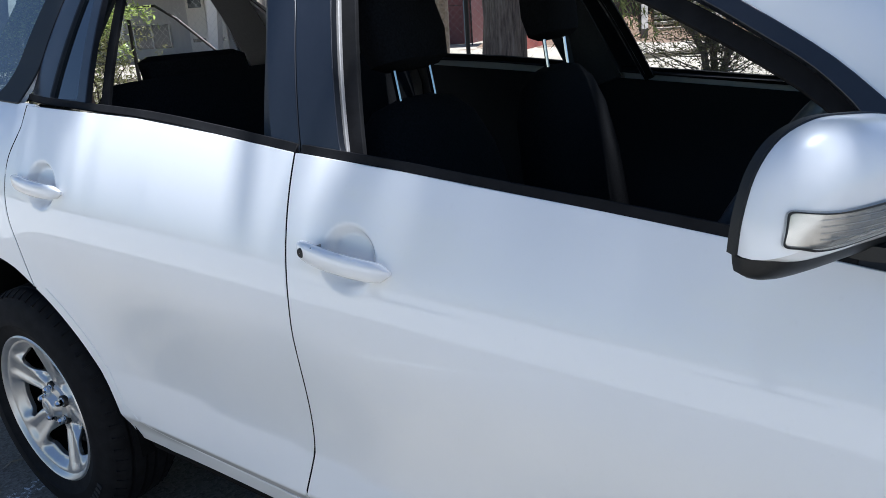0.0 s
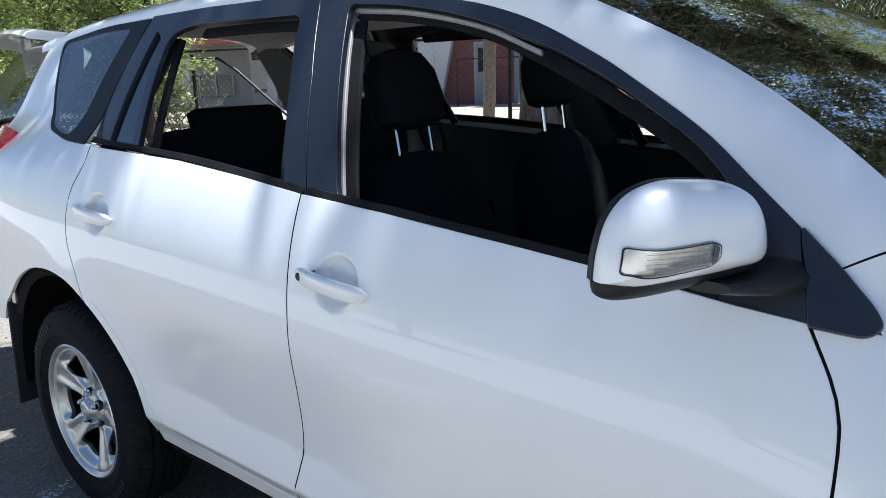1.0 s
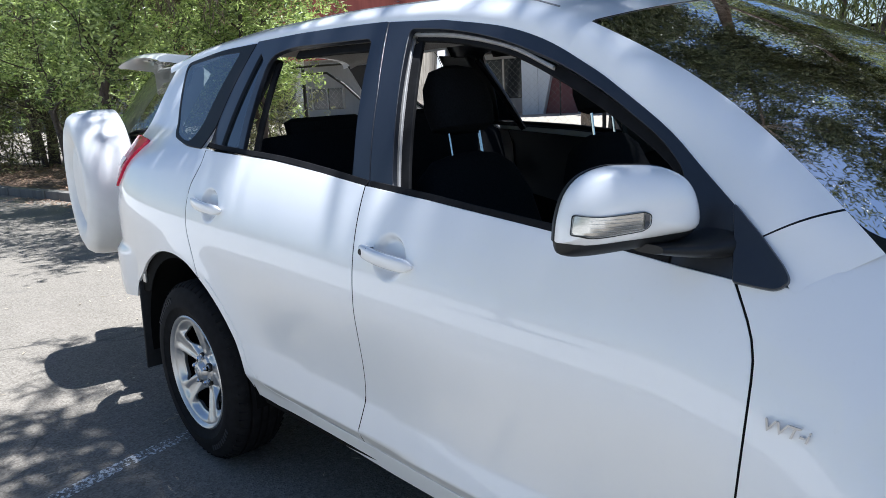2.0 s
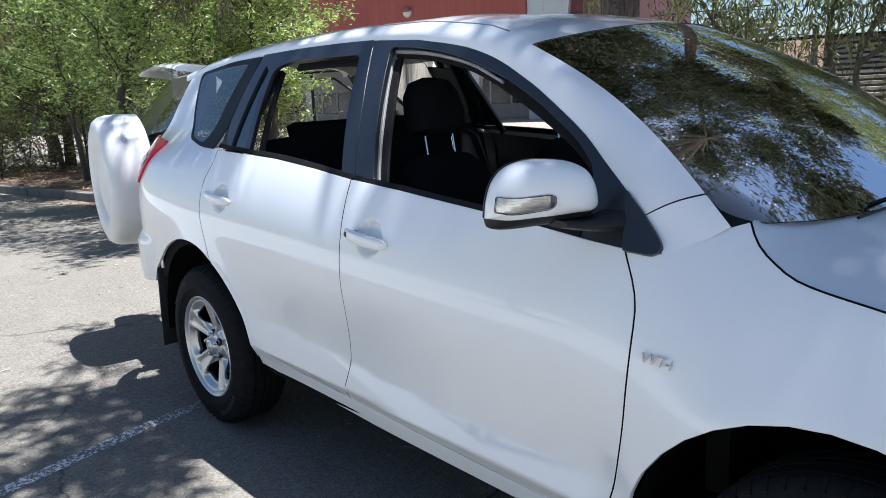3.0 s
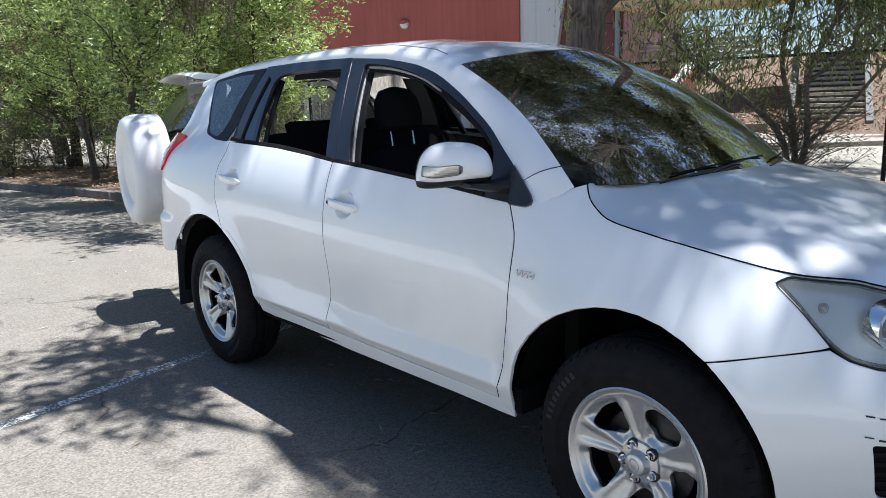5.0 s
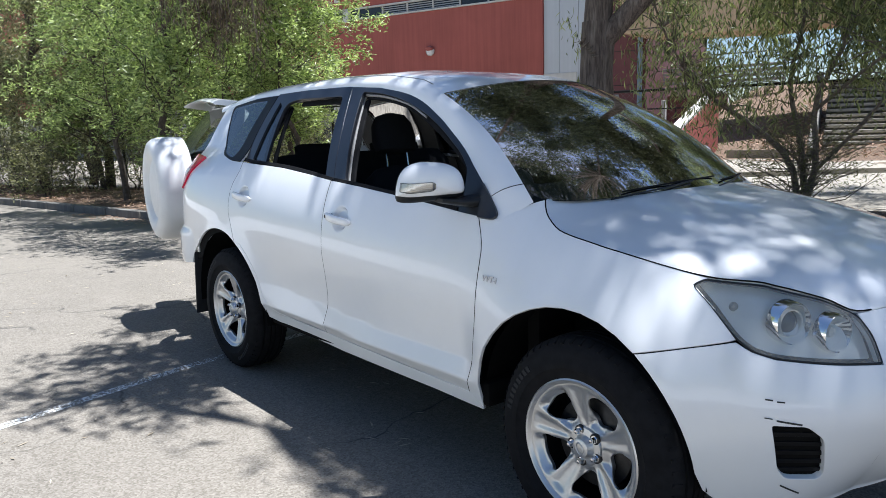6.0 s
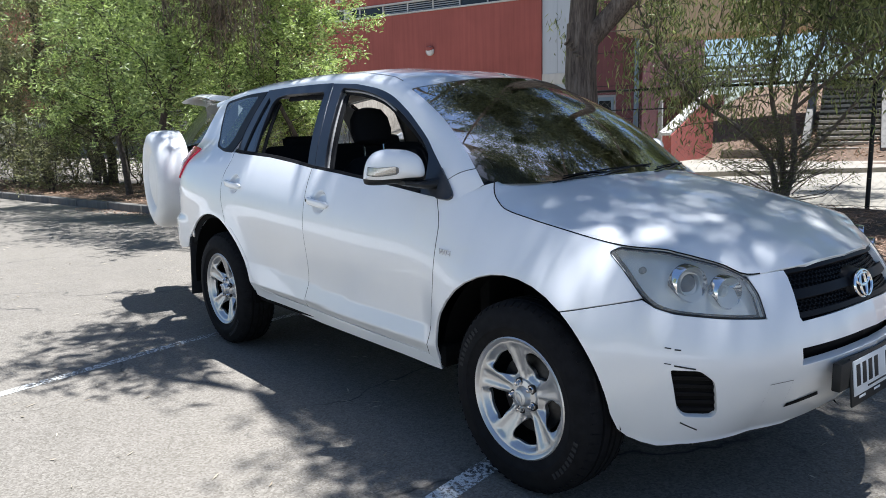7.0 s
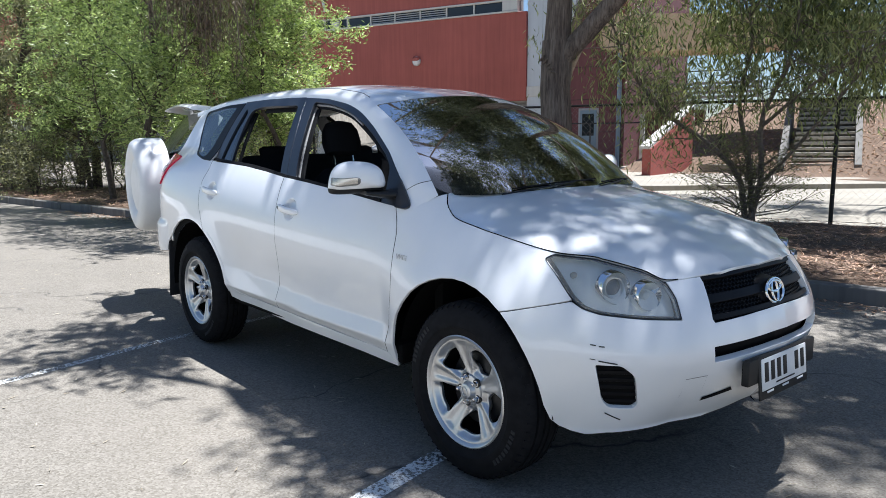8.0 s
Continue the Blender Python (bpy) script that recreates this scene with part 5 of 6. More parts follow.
LEAF_OLIVE = leaf_material("olive_leaf", (0.085, 0.092, 0.045), (0.36, 0.34, 0.18), 0.38)
LEAF_BROWN = leaf_material("dry_hanging_leaf", (0.05, 0.036, 0.026), (0.26, 0.19, 0.135), 0.2)
LITTER = leaf_material("dry_leaf_litter", (0.11, 0.055, 0.034), (0.66, 0.42, 0.28), 0.12)
FALLEN = leaf_material("fallen_pale_leaf", (0.28, 0.22, 0.15), (0.55, 0.48, 0.37), 0.1)


# ---- ground ----
def sheet(name, outline, z, material, parent=None, thick=0.0):
    bm = bmesh.new()
    vs = [bm.verts.new((x, y, z)) for x, y in outline]
    f = bm.faces.new(vs)
    if f.normal.z < 0:
        f.normal_flip()
    f.normal_update()
    if f.normal.z < 0:
        bmesh.ops.reverse_faces(bm, faces=[f])
    if thick:
        r = bmesh.ops.extrude_face_region(bm, geom=[f])
        bmesh.ops.translate(bm, vec=(0, 0, -thick), verts=[v for v in r["geom"] if isinstance(v, bmesh.types.BMVert)])
        bmesh.ops.recalc_face_normals(bm, faces=bm.faces)
    return part(name, bm, material, parent, smooth=False)


tagged(sheet("ground", [(-500, -500), (500, -500), (500, 500), (-500, 500)], 0, ASPHALT), "worn grey asphalt of a car park with fine cracks", "ground", kind="structure")


def kerb_y(x):
    return 3.42 + .2 * x


def fence_y(x):
    return 8.20 + .34 * (x + .9)


bm = bmesh.new()
rng = np.random.default_rng(4)
nx, ny = 150, 16
grid = []
for i in range(nx + 1):
    x = -38 + 56 * i / nx
    y0, y1 = kerb_y(x) + .14, max(fence_y(x) + .25, kerb_y(x) + 1.6)
    row = []
    for j in range(ny + 1):
        t = j / ny
        z = .12 + .05 * math.sin(math.pi * t) + (.03 * noise.noise(Vector((x * 1.5, t * 6, 0))) + .02 * noise.noise(Vector((x * 5, t * 18, 3)))) * (1 if 0 < j < ny else 0)
        row.append(bm.verts.new((x, y0 + (y1 - y0) * t, z if j < ny else .0)))
    grid.append(row)
for i in range(nx):
    for j in range(ny):
        bm.faces.new((grid[i][j], grid[i + 1][j], grid[i + 1][j + 1], grid[i][j + 1]))
tagged(part("garden_bed", bm, MULCH), "brown bark mulch and leaf litter along the fence", "garden bed", kind="structure")

kerb = tagged(new("kerb"), "weathered concrete kerb edging the car park", "kerb", kind="structure")
stone = bmesh.new()
box_into(stone, (1.19, .16, .24), Matrix.Translation((0, 0, .015)), .02, 2)
stone_me = None
for k in range(34):
    x = -30 + 1.2 * k
    if stone_me is None:
        ob = part("kerb_stone", stone, KERB, kerb)
        stone_me = ob.data
    else:
        ob = new("kerb_stone", stone_me)
        ob.parent = kerb
    ob.matrix_local = Matrix.Translation((x, kerb_y(x) + .08, .0)) @ Matrix.Rotation(math.atan(.2) + rng.normal(0, .006), 4, "Z")

# unseen sheet, added paler than the asphalt to brighten the car's shaded side
tagged(sheet("bounce_sheet", [(-500, -500), (500, -500), (500, -4.6), (-500, -4.6)], .003, BOUNCE_PALE), "unseen pale sheet added to bounce sunlight onto the car's side", "pavement", kind="structure")
tagged(sheet("service_road", [(-60, 9.8 - .0), (-14, fence_y(-14) + .3), (-3, fence_y(-3) + .3), (12, fence_y(12) + .3), (60, 30), (60, 60), (-60, 60)], .004, PALE), "sunlit pale concrete service road behind the fence", "road", kind="structure")
tagged(sheet("footpath", [(-40, 9.9), (-12, 11.4), (-7.4, 13.6), (-3.9, 18.4), (3, 26), (30, 30), (30, 45), (-40, 45)], .13, PALE, thick=.13), "pale raised concrete footpath before the building", "pavement", kind="structure")
for name, pts, w in (("parking_line", [(-1.78, .6), (-1.57, -.86), (-1.29, -1.95), (-.75, -4.0)], .075), ("parking_line", [(.80, .7), (1.13, -.88), (1.24, -1.35), (1.75, -3.4)], .10)):
    c = spline(pts, 20)
    t = np.gradient(c, axis=0)
    t /= np.linalg.norm(t, axis=1)[:, None]
    nn = np.stack([-t[:, 1], t[:, 0]], 1) * w / 2
    tagged(sheet(name, [tuple(p) for p in np.concatenate([c - nn, (c + nn)[::-1]])], .003, LINE), "worn white painted parking line on asphalt", "parking line", kind="structure")


# ---- leaves ----
def leaf_cloud(name, centres, length, width, material, parent=None, droop=0.6, seed=0, label=""):
    """Many small folded leaves, one at each centre, in one mesh."""
    r = np.random.default_rng(seed)
    n = len(centres)
    d = r.normal(size=(n, 3))
    d[:, 2] = d[:, 2] * .6 - droop * 1.5
    d /= np.linalg.norm(d, axis=1)[:, None]
    s = np.cross(d, r.normal(size=(n, 3)))
    s /= np.maximum(np.linalg.norm(s, axis=1), 1e-6)[:, None]
    up = np.cross(s, d)
    L = length * r.uniform(.65, 1.25, (n, 1))
    W = width * r.uniform(.7, 1.25, (n, 1))
    c = np.asarray(centres)
    v = np.stack([c, c + d * L * .45 + s * W * .5 + up * W * .12, c + d * L - up * L * .10, c + d * L * .45 - s * W * .5 + up * W * .12], 1).reshape(-1, 3)
    me = bpy.data.meshes.new(name)
    me.vertices.add(4 * n)
    me.vertices.foreach_set("co", v.astype(np.float32).ravel())
    idx = (np.arange(n)[:, None] * 4 + np.array([0, 1, 2, 0, 2, 3])).ravel().astype(np.int32)
    me.loops.add(6 * n)
    me.loops.foreach_set("vertex_index", idx)
    me.polygons.add(2 * n)
    me.polygons.foreach_set("loop_start", (np.arange(2 * n) * 3).astype(np.int32))
    me.update(calc_edges=True)
    me.materials.append(material)
    ob = new(name, me)
    ob.parent = parent
    tagged(ob, label, kind="stuff")
    return ob


def bend(a, b, sag, r, n=6):
    """A wavering line from a to b."""
    a, b = np.array(a, float), np.array(b, float)
    L = np.linalg.norm(b - a)
    pts = [a + (b - a) * t + np.array([r.normal(0, .03), r.normal(0, .03), 0]) * L * (1 if 0 < t < 1 else 0) - np.array([0, 0, sag * L * 4 * t * (1 - t)]) for t in np.linspace(0, 1, n)]
    return pts


def tree(name, label, base, height, radius, crown, leaves, leaf, material, bark, seed, limbs=7, stems=1, first=.3, droop=.6, lean=(0, 0), scatter=.28, bunch=6, tight=.22):
    """Stem, limbs and twigs with leaves about the twigs. crown: half-widths x, y."""
    r = np.random.default_rng(seed)
    top = thing(name, label, "tree")
    wood = bmesh.new()
    tips = []
    base = np.array(base, float)
    for s in range(stems):
        a = 2 * math.pi * s / stems + r.uniform(0, 1)
        off = np.array([math.cos(a), math.sin(a), 0]) * (radius * 1.5 if stems > 1 else 0)
        head = base + np.array([lean[0] + (crown[0] * .5 * math.cos(a) if stems > 1 else 0), lean[1] + (crown[1] * .5 * math.sin(a) if stems > 1 else 0), height * r.uniform(.85, 1)])
        line = bend(base + off, head, 0, r, 8)
        rad = [radius * (1.25 - 1.05 * k / 7) if k else radius * 1.35 for k in range(8)]
        tube_into(wood, line, radius, 9, rad)
        tips += [line[-1], line[-2]]
        for k in range(limbs):
            t = first + (1 - first) * (k + r.uniform(0, .9)) / limbs
            i = min(int(t * 7), 6)
            p = line[i] + (line[i + 1] - line[i]) * (t * 7 - i)
            ang = r.uniform(0, 2 * math.pi)
            reach = r.uniform(.55, 1.0) * (1 - .45 * max(0, t - .55) / .45)
            q = p + np.array([math.cos(ang) * crown[0] * reach, math.sin(ang) * crown[1] * reach, height * r.uniform(.05, .20)])
            limb = bend(p, q, r.uniform(-.05, .06), r, 6)
            rr = radius * (.45 - .25 * t)
            tube_into(wood, limb, rr, 6, [max(.006, rr * (1 - .8 * m / 5)) for m in range(6)])
            for m in range(2, 6):
                for _ in range(3):
                    tip = limb[m] + np.array([r.normal(0, .28) * crown[0] * .5, r.normal(0, .28) * crown[1] * .5, r.normal(.05, .22)])
                    tips.append(tip)
                    if r.uniform() < .5:
                        tube_into(wood, [limb[m], (limb[m] + tip) / 2 + r.normal(0, .03, 3), tip], .01, 4, [max(.004, rr * .25), max(.003, rr * .15), .003])
    part("trunk", wood, bark, top)
    tips = np.array(tips)
    pick = tips[r.integers(0, len(tips), leaves // bunch)]
    twig = pick + r.normal(0, scatter, pick.shape)
    c = np.repeat(twig, bunch, axis=0) + r.normal(0, scatter * tight, (len(twig) * bunch, 3))
    leaf_cloud("crown", c, leaf[0], leaf[1], material, top, droop, seed + 1)
    return top


GREEN_LABEL = "young tree with bright green narrow leaves in the mulch bed"
for k, (x, y, h, cr) in enumerate(((-12.5, 1.9, 5.6, 1.5), (-10.2, 4.5, 5.2, 1.25), (-14.2, 3.2, 6.0, 1.6), (-11.9, 3.6, 5.2, 1.3), (-16.0, 2.4, 5.2, 1.5), (-13.2, 5.0, 5.5, 1.5), (-9.35, 1.65, 5.8, 1.1), (-9.3, 3.9, 4.6, 1.0), (-10.0, 2.95, 2.3, .7))):
    tree("young_tree", GREEN_LABEL, (x, y, .1), h, .030 + .004 * h, (cr, cr), 12500 if k < 8 else 3000, (.105, .031), LEAF_BRIGHT, DARK_BARK, 20 + k, 17, 1, .22, .10, scatter=.27, bunch=44, tight=.30)
for k, (x, y, h, cr) in enumerate(((-18.0, 1.6, 6.8, 1.8), (-20.0, 3.2, 8.0, 2.2), (-17.2, 4.5, 7.5, 2.0), (-21.0, .6, 7.5, 2.2), (-15.0, 6.2, 7.2, 1.9), (-24.5, 2.0, 8.5, 2.6), (-19.0, .2, 6.5, 1.8), (-28.0, .4, 9.0, 2.8), (-25.0, 4.5, 9.0, 2.6), (-17.6, 3.0, 6.8, 1.9), (-16.6, 5.6, 6.6, 1.8))):
    tree("olive_tree", "tall dull olive-green tree behind the kerb", (x, y, .1), h, .10, (cr, cr), 14000, (.16, .028), LEAF_OLIVE, DARK_BARK, 40 + k, 12, 1, .12, .5)
for k, (x, y) in enumerate(((-15.4, 1.05), (-17.0, .9), (-19.0, .9), (-14.4, 3.4), (-16.2, 2.2), (-18.0, 2.2), (-20.4, 1.4), (-22.5, .6), (-15.5, 3.0), (-13.2, 4.6), (-11.6, 4.9), (-12.4, 5.4), (-10.6, 5.0), (-14.6, 4.6))):
    tree("low_shrub", "low scrubby shrub in leaf litter under the trees", (x, y, .1), 1.25, .015, (.75, .75), 2400, (.09, .022), LEAF_OLIVE, DARK_BARK, 60 + k, 4, 3, .1, .3, scatter=.22)

# drooping dry foliage hanging high between the young trees
drop = thing("hanging_branch", "drooping branch with dry brownish hanging foliage", "branch")
r = np.random.default_rng(9)
bmw = bmesh.new()
hang = []
for k in range(60):
    x, y, z = -8.35 + r.normal(0, .4), 2.2 + r.normal(0, .38), 4.5 + r.uniform(-.3, .5)
    ln = r.uniform(.9, 2.0)
    tube_into(bmw, [(x, y, z), (x + r.normal(0, .05), y, z - ln * .5), (x + r.normal(0, .1), y, z - ln)], .008, 4, [.010, .007, .003])
    for t in np.linspace(.1, 1, 34):
        hang.append((x + r.normal(0, .07), y + r.normal(0, .07), z - ln * t))
tube_into(bmw, [(-4.6, 6.3, 6.4), (-6.0, 4.9, 6.0), (-7.6, 3.0, 5.2), (-8.8, 1.9, 4.7)], .05, 7, [.07, .055, .04, .015])
part("branch_wood", bmw, GREY_BARK, drop)
leaf_cloud("foliage", np.repeat(np.array(hang), 3, axis=0) + r.normal(0, .05, (len(hang) * 3, 3)), .15, .014, LEAF_BROWN, drop, 1.2, 5)

# ---- big gum tree beside the fence, its crown over the car ----
gum = thing("gum_tree", "large gum tree with peeling grey-brown bark, crown over the car", "tree")
wood = bmesh.new()
gx, gy = -3.07, 4.75
tube_into(wood, [(gx + .02, gy, .0), (gx, gy, .5), (gx + .03, gy, 1.3), (gx - .02, gy, 2.0), (gx + .0, gy + .02, 2.6)], .2, 18, [.30, .245, .205, .198, .205])
tube_into(wood, [(gx - .02, gy, 2.3), (gx + .03, gy, 3.0), (gx + .12, gy - .03, 4.2), (gx + .10, gy - .2, 5.6), (gx + .3, gy - .5, 7.2), (gx + .6, gy - .8, 8.8)], .2, 14, [.178, .160, .145, .13, .10, .05])
limbs = [
    ([(gx + .03, gy, 2.34), (gx + .42, gy + .2, 2.78), (gx + .98, gy + .42, 3.45), (gx + 1.9, gy + .1, 4.6), (gx + 3.2, gy - 1.0, 5.9), (gx + 4.6, gy - 2.2, 6.8), (gx + 6.0, gy - 3.4, 7.2)], [.135, .115, .10, .09, .075, .055, .02]),
    ([(gx + .12, gy - .03, 4.4), (gx + 1.0, gy - 1.2, 5.6), (gx + 2.2, gy - 2.8, 6.6), (gx + 3.4, gy - 4.4, 7.2), (gx + 4.3, gy - 5.6, 7.4)], [.11, .09, .07, .045, .02]),
    ([(gx + .1, gy - .2, 5.4), (gx + .3, gy - 1.6, 6.6), (gx + .8, gy - 3.4, 7.4), (gx + 1.6, gy - 5.2, 7.6)], [.09, .07, .05, .02]),
    ([(gx + 2.0, gy - .2, 4.6), (gx + 3.4, gy + .3, 5.4), (gx + 5.0, gy + .2, 6.3), (gx + 6.6, gy - .6, 6.8), (gx + 8.0, gy - 1.6, 7.0)], [.08, .065, .05, .035, .015]),
    ([(gx + .1, gy - .2, 5.2), (gx - 1.2, gy - .6, 6.2), (gx - 2.4, gy - 1.6, 6.8)], [.08, .06, .02]),
]
limbs = [([(x - 1.13 * float(smooth((z - 3.6) / 2)), y + 1.25 * float(smooth((z - 3.6) / 2)), z) for x, y, z in pts], rad) for pts, rad in limbs]
for pts, rad in limbs:
    c = spline(pts, 16)
    tube_into(wood, [tuple(p) for p in c], .1, 12, list(np.interp(np.linspace(0, 1, 16), np.linspace(0, 1, len(rad)), rad)))
for k in range(5):
    a = 1.2 + k * .3
    tube_into(wood, [(gx + .17 * math.cos(a), gy - .17, 2.20 + .04 * k), (gx + .30 * math.cos(a * .6), gy - .27, 2.18 + .06 * k)], .02, 5, [.02, .006])
part("trunk", wood, GUM_BARK, gum, "trunk with peeling grey-brown bark")
r = np.random.default_rng(77)
clumps = []


def spray(n, x0, x1, y0, y1, z0, z1, size):
    for _ in range(n):
        clumps.append((r.uniform(x0, x1), r.uniform(y0, y1), r.uniform(z0, z1), size * r.uniform(.6, 1.3)))


# clumps over the bonnet and roof, over the ground before the doors, and over the far side
spray(60, -1.6, 3.3, 1.25, 3.7, 8.0, 10.5, .28)
spray(22, -12.0, -6.5, .9, 2.3, 5.6, 6.8, .36)
spray(8, .7, 1.6, 1.0, 1.4, 8.2, 9.5, .24)
spray(9, 1.15, 1.75, .55, 1.1, 7.0, 8.2, .27)
spray(20, -.8, 2.6, 2.9, 5.0, 5.4, 7.4, .30)
spray(9, 1.0, 2.4, 4.4, 6.2, 5.4, 7.0, .26)
spray(24, -7.0, -.6, 3.4, 8.0, 5.0, 8.6, .36)
spray(12, -6.0, -.6, 3.6, 7.5, 5.4, 8.0, .42)
spray(13, 1.8, 4.5, 2.2, 5.2, 5.4, 7.4, .27)
spray(26, -1.85, -.65, -.42, .36, 5.6, 6.6, .19)
spray(12, .95, 1.62, -.15, .30, 5.6, 6.4, .13)
spray(8, -2.9, -2.1, .25, .75, 5.6, 6.4, .16)
spray(9, -6.3, -5.3, 1.2, 1.75, 5.6, 6.6, .22)
spray(14, -4.5, 1.0, 2.9, 5.5, 6.0, 8.4, .32)
spray(16, -3.2, -1.4, 2.0, 3.2, 6.4, 8.0, .36)
# a gap in the crown that lets the sun onto the garden bed, and thicker growth behind it
clumps = [c for c in clumps if not (.5 < c[0] < 2.2 and 4.9 < c[1] < 6.4)]
spray(14, -.1, 2.4, 6.8, 7.7, 6.0, 7.4, .28)
# a sunlit patch on the bonnet's edge, and shade over the nose
clumps = [c for c in clumps if math.hypot(c[0] - 1.08 - .06 * c[2], c[1] + .98 - .21 * c[2]) > .12]
spray(9, 2.3, 2.85, .7, 1.2, 8.0, 9.5, .2)
bmw = bmesh.new()
pts = []
joints = [np.array(p) for limb, _ in limbs for p in spline(limb, 10)[3:]]
for x, y, z, s in clumps:
    c = np.array((x, y, z))
    near = min(joints, key=lambda q: np.linalg.norm(q - c))
    mid = (c + near) / 2 + np.array([0, 0, .12])
    tube_into(bmw, [near, mid, c], .01, 4, [.016, .011, .004])
    k = int((390 if y < 2.9 else 1300) * (s / .34) ** 2)
    sub = c + r.normal(0, s, (k // 8 + 1, 3)) * (1, 1, .6)
    pts.append((np.repeat(sub, 8, axis=0) + r.normal(0, s * .22, (8 * len(sub), 3)))[:k])
part("twigs", bmw, GREY_BARK, gum)
leaf_cloud("crown", np.concatenate(pts), .16, .036, LEAF_GUM_DIMMED, gum, .9, 78)

# ---- leaning small gum by the fence ----
sap = thing("small_gum", "spindly multi-stemmed small gum with drooping leaves by the fence", "tree")
wood = bmesh.new()
r = np.random.default_rng(31)
sx, sy = -1.86, 7.62
stems = [
    [(sx, sy, .1), (sx - .1, sy - .1, .8), (sx - .42, sy - .5, 1.3), (sx - .8, sy - .95, 1.7), (sx - 1.1, sy - 1.4, 2.3), (sx - 1.35, sy - 1.7, 3.2)],
    [(sx + .05, sy, .1), (sx + .2, sy, .8), (sx + .15, sy, 1.6), (sx + .5, sy, 2.4), (sx + .6, sy, 3.4), (sx + .4, sy, 4.2)],
    [(sx + .05, sy + .1, .1), (sx - .05, sy + .1, 1.0), (sx - .25, sy + .1, 1.9), (sx - .1, sy + .1, 2.8), (sx - .5, sy + .1, 3.9)],
    [(sx + .2, sy, .7), (sx + .7, sy - .1, 1.2), (sx + 1.3, sy - .2, 1.9), (sx + 1.9, sy - .2, 2.6), (sx + 2.6, sy - .1, 3.2)],
    [(sx + .15, sy, 1.5), (sx + 1.0, sy - .2, 2.1), (sx + 1.8, sy - .3, 2.5), (sx + 2.8, sy - .3, 2.9)],
]
for i, st in enumerate(stems):
    c = spline(st, 14)
    r0 = .050 if i < 3 else .028
    tube_into(wood, [tuple(p) for p in c], .05, 8, list(np.linspace(r0, .010, 14)))
cl = []
for i, st in enumerate(stems):
    c = spline(st, 14)
    for p in c[5:]:
        for _ in range(5 if i else 15):
            q = p + np.array([r.normal(0, .45), r.normal(0, .35), r.normal(.05, .30)])
            if q[2] < 1.75 and r.uniform() < .6:
                continue
            cl.append(q)
            tube_into(wood, [tuple(p), tuple((p + q) / 2 + np.array([0, 0, .06])), tuple(q)], .006, 4, [.010, .007, .003])
# bare and scrubby low twigs about the foot
low = []
for k in range(80):
    a, b = r.uniform(0, 2 * math.pi), r.uniform(.3, 1.15)
    p0 = np.array([sx + r.normal(0, .10), sy + r.normal(0, .10), .15 + r.uniform(0, .8)])
    p1 = p0 + np.array([math.cos(a) * b, math.sin(a) * b * .6, r.uniform(.1, .7)])
    tube_into(wood, [tuple(p0), tuple((p0 + p1) / 2 + r.normal(0, .06, 3)), tuple(p1)], .005, 4, [.009, .006, .003])
    low += [p0 + (p1 - p0) * t for t in (.4, .6, .75, .9, 1.0)]
part("trunk", wood, GREY_BARK, sap)
cl = np.array(cl)
cc = np.repeat(cl, 4, axis=0) + r.normal(0, .14, (4 * len(cl), 3))
cc = np.repeat(cc, 9, axis=0) + r.normal(0, .075, (len(cc) * 9, 3)) * (1, 1, 1.6)
leaf_cloud("crown", cc, .125, .020, LEAF_GUM, sap, 1.1, 32)
low = np.repeat(np.array(low), 14, axis=0)
leaf_cloud("low_leaves", low + r.normal(0, .09, low.shape), .06, .012, LEAF_OLIVE, sap, .2, 33)
# taller gums beyond the fence, their sprays hanging into view
def spray_tree(name, label, foot, heads, sprays, seed, leaf=(.12, .018), per=26):
    """A stem with boughs to the heads, and hanging sprays (x, y, z) joined to the nearest bough."""
    r = np.random.default_rng(seed)
    top = thing(name, label, "tree")
    wood = bmesh.new()
    nodes = []
    for h in heads:
        c = spline([foot, ((foot[0] * .92 + h[0] * .08), (foot[1] * .92 + h[1] * .08), h[2] * .66), ((foot[0] * .5 + h[0] * .5), (foot[1] * .5 + h[1] * .5), h[2] * 1.02), h], 12)
        tube_into(wood, [tuple(p) for p in c], .1, 9, list(np.linspace(.11, .02, 12)))
        nodes += [p for p in c[4:]]
    pts = []
    for q in sprays:
        q = np.array(q)
        near = min(nodes, key=lambda p: np.linalg.norm(p - q) + (.5 if p[2] < q[2] - 1.5 else 0))
        mid = near * .4 + q * .6 + np.array([0, 0, .25])
        tube_into(wood, [tuple(near), tuple(mid), tuple(q)], .01, 4, [.016, .010, .003])
        sub = q + r.normal(0, .25, (per, 3)) * (1, 1, 1.1)
        pts.append(np.repeat(sub, 7, axis=0) + r.normal(0, .07, (per * 7, 3)) * (1, 1, 1.7))
    part("trunk", wood, GREY_BARK, top)
    leaf_cloud("crown", np.concatenate(pts), leaf[0], leaf[1], LEAF_GUM, top, 1.1, seed + 1)
    return top


r = np.random.default_rng(63)


def region(n, x0, x1, z0, z1, dy=.5, back=0.0):
    out = []
    for _ in range(n):
        x = r.uniform(x0, x1)
        out.append((x, fence_y(x) + .6 + back + r.normal(0, dy), r.uniform(z0, z1)))
    return out


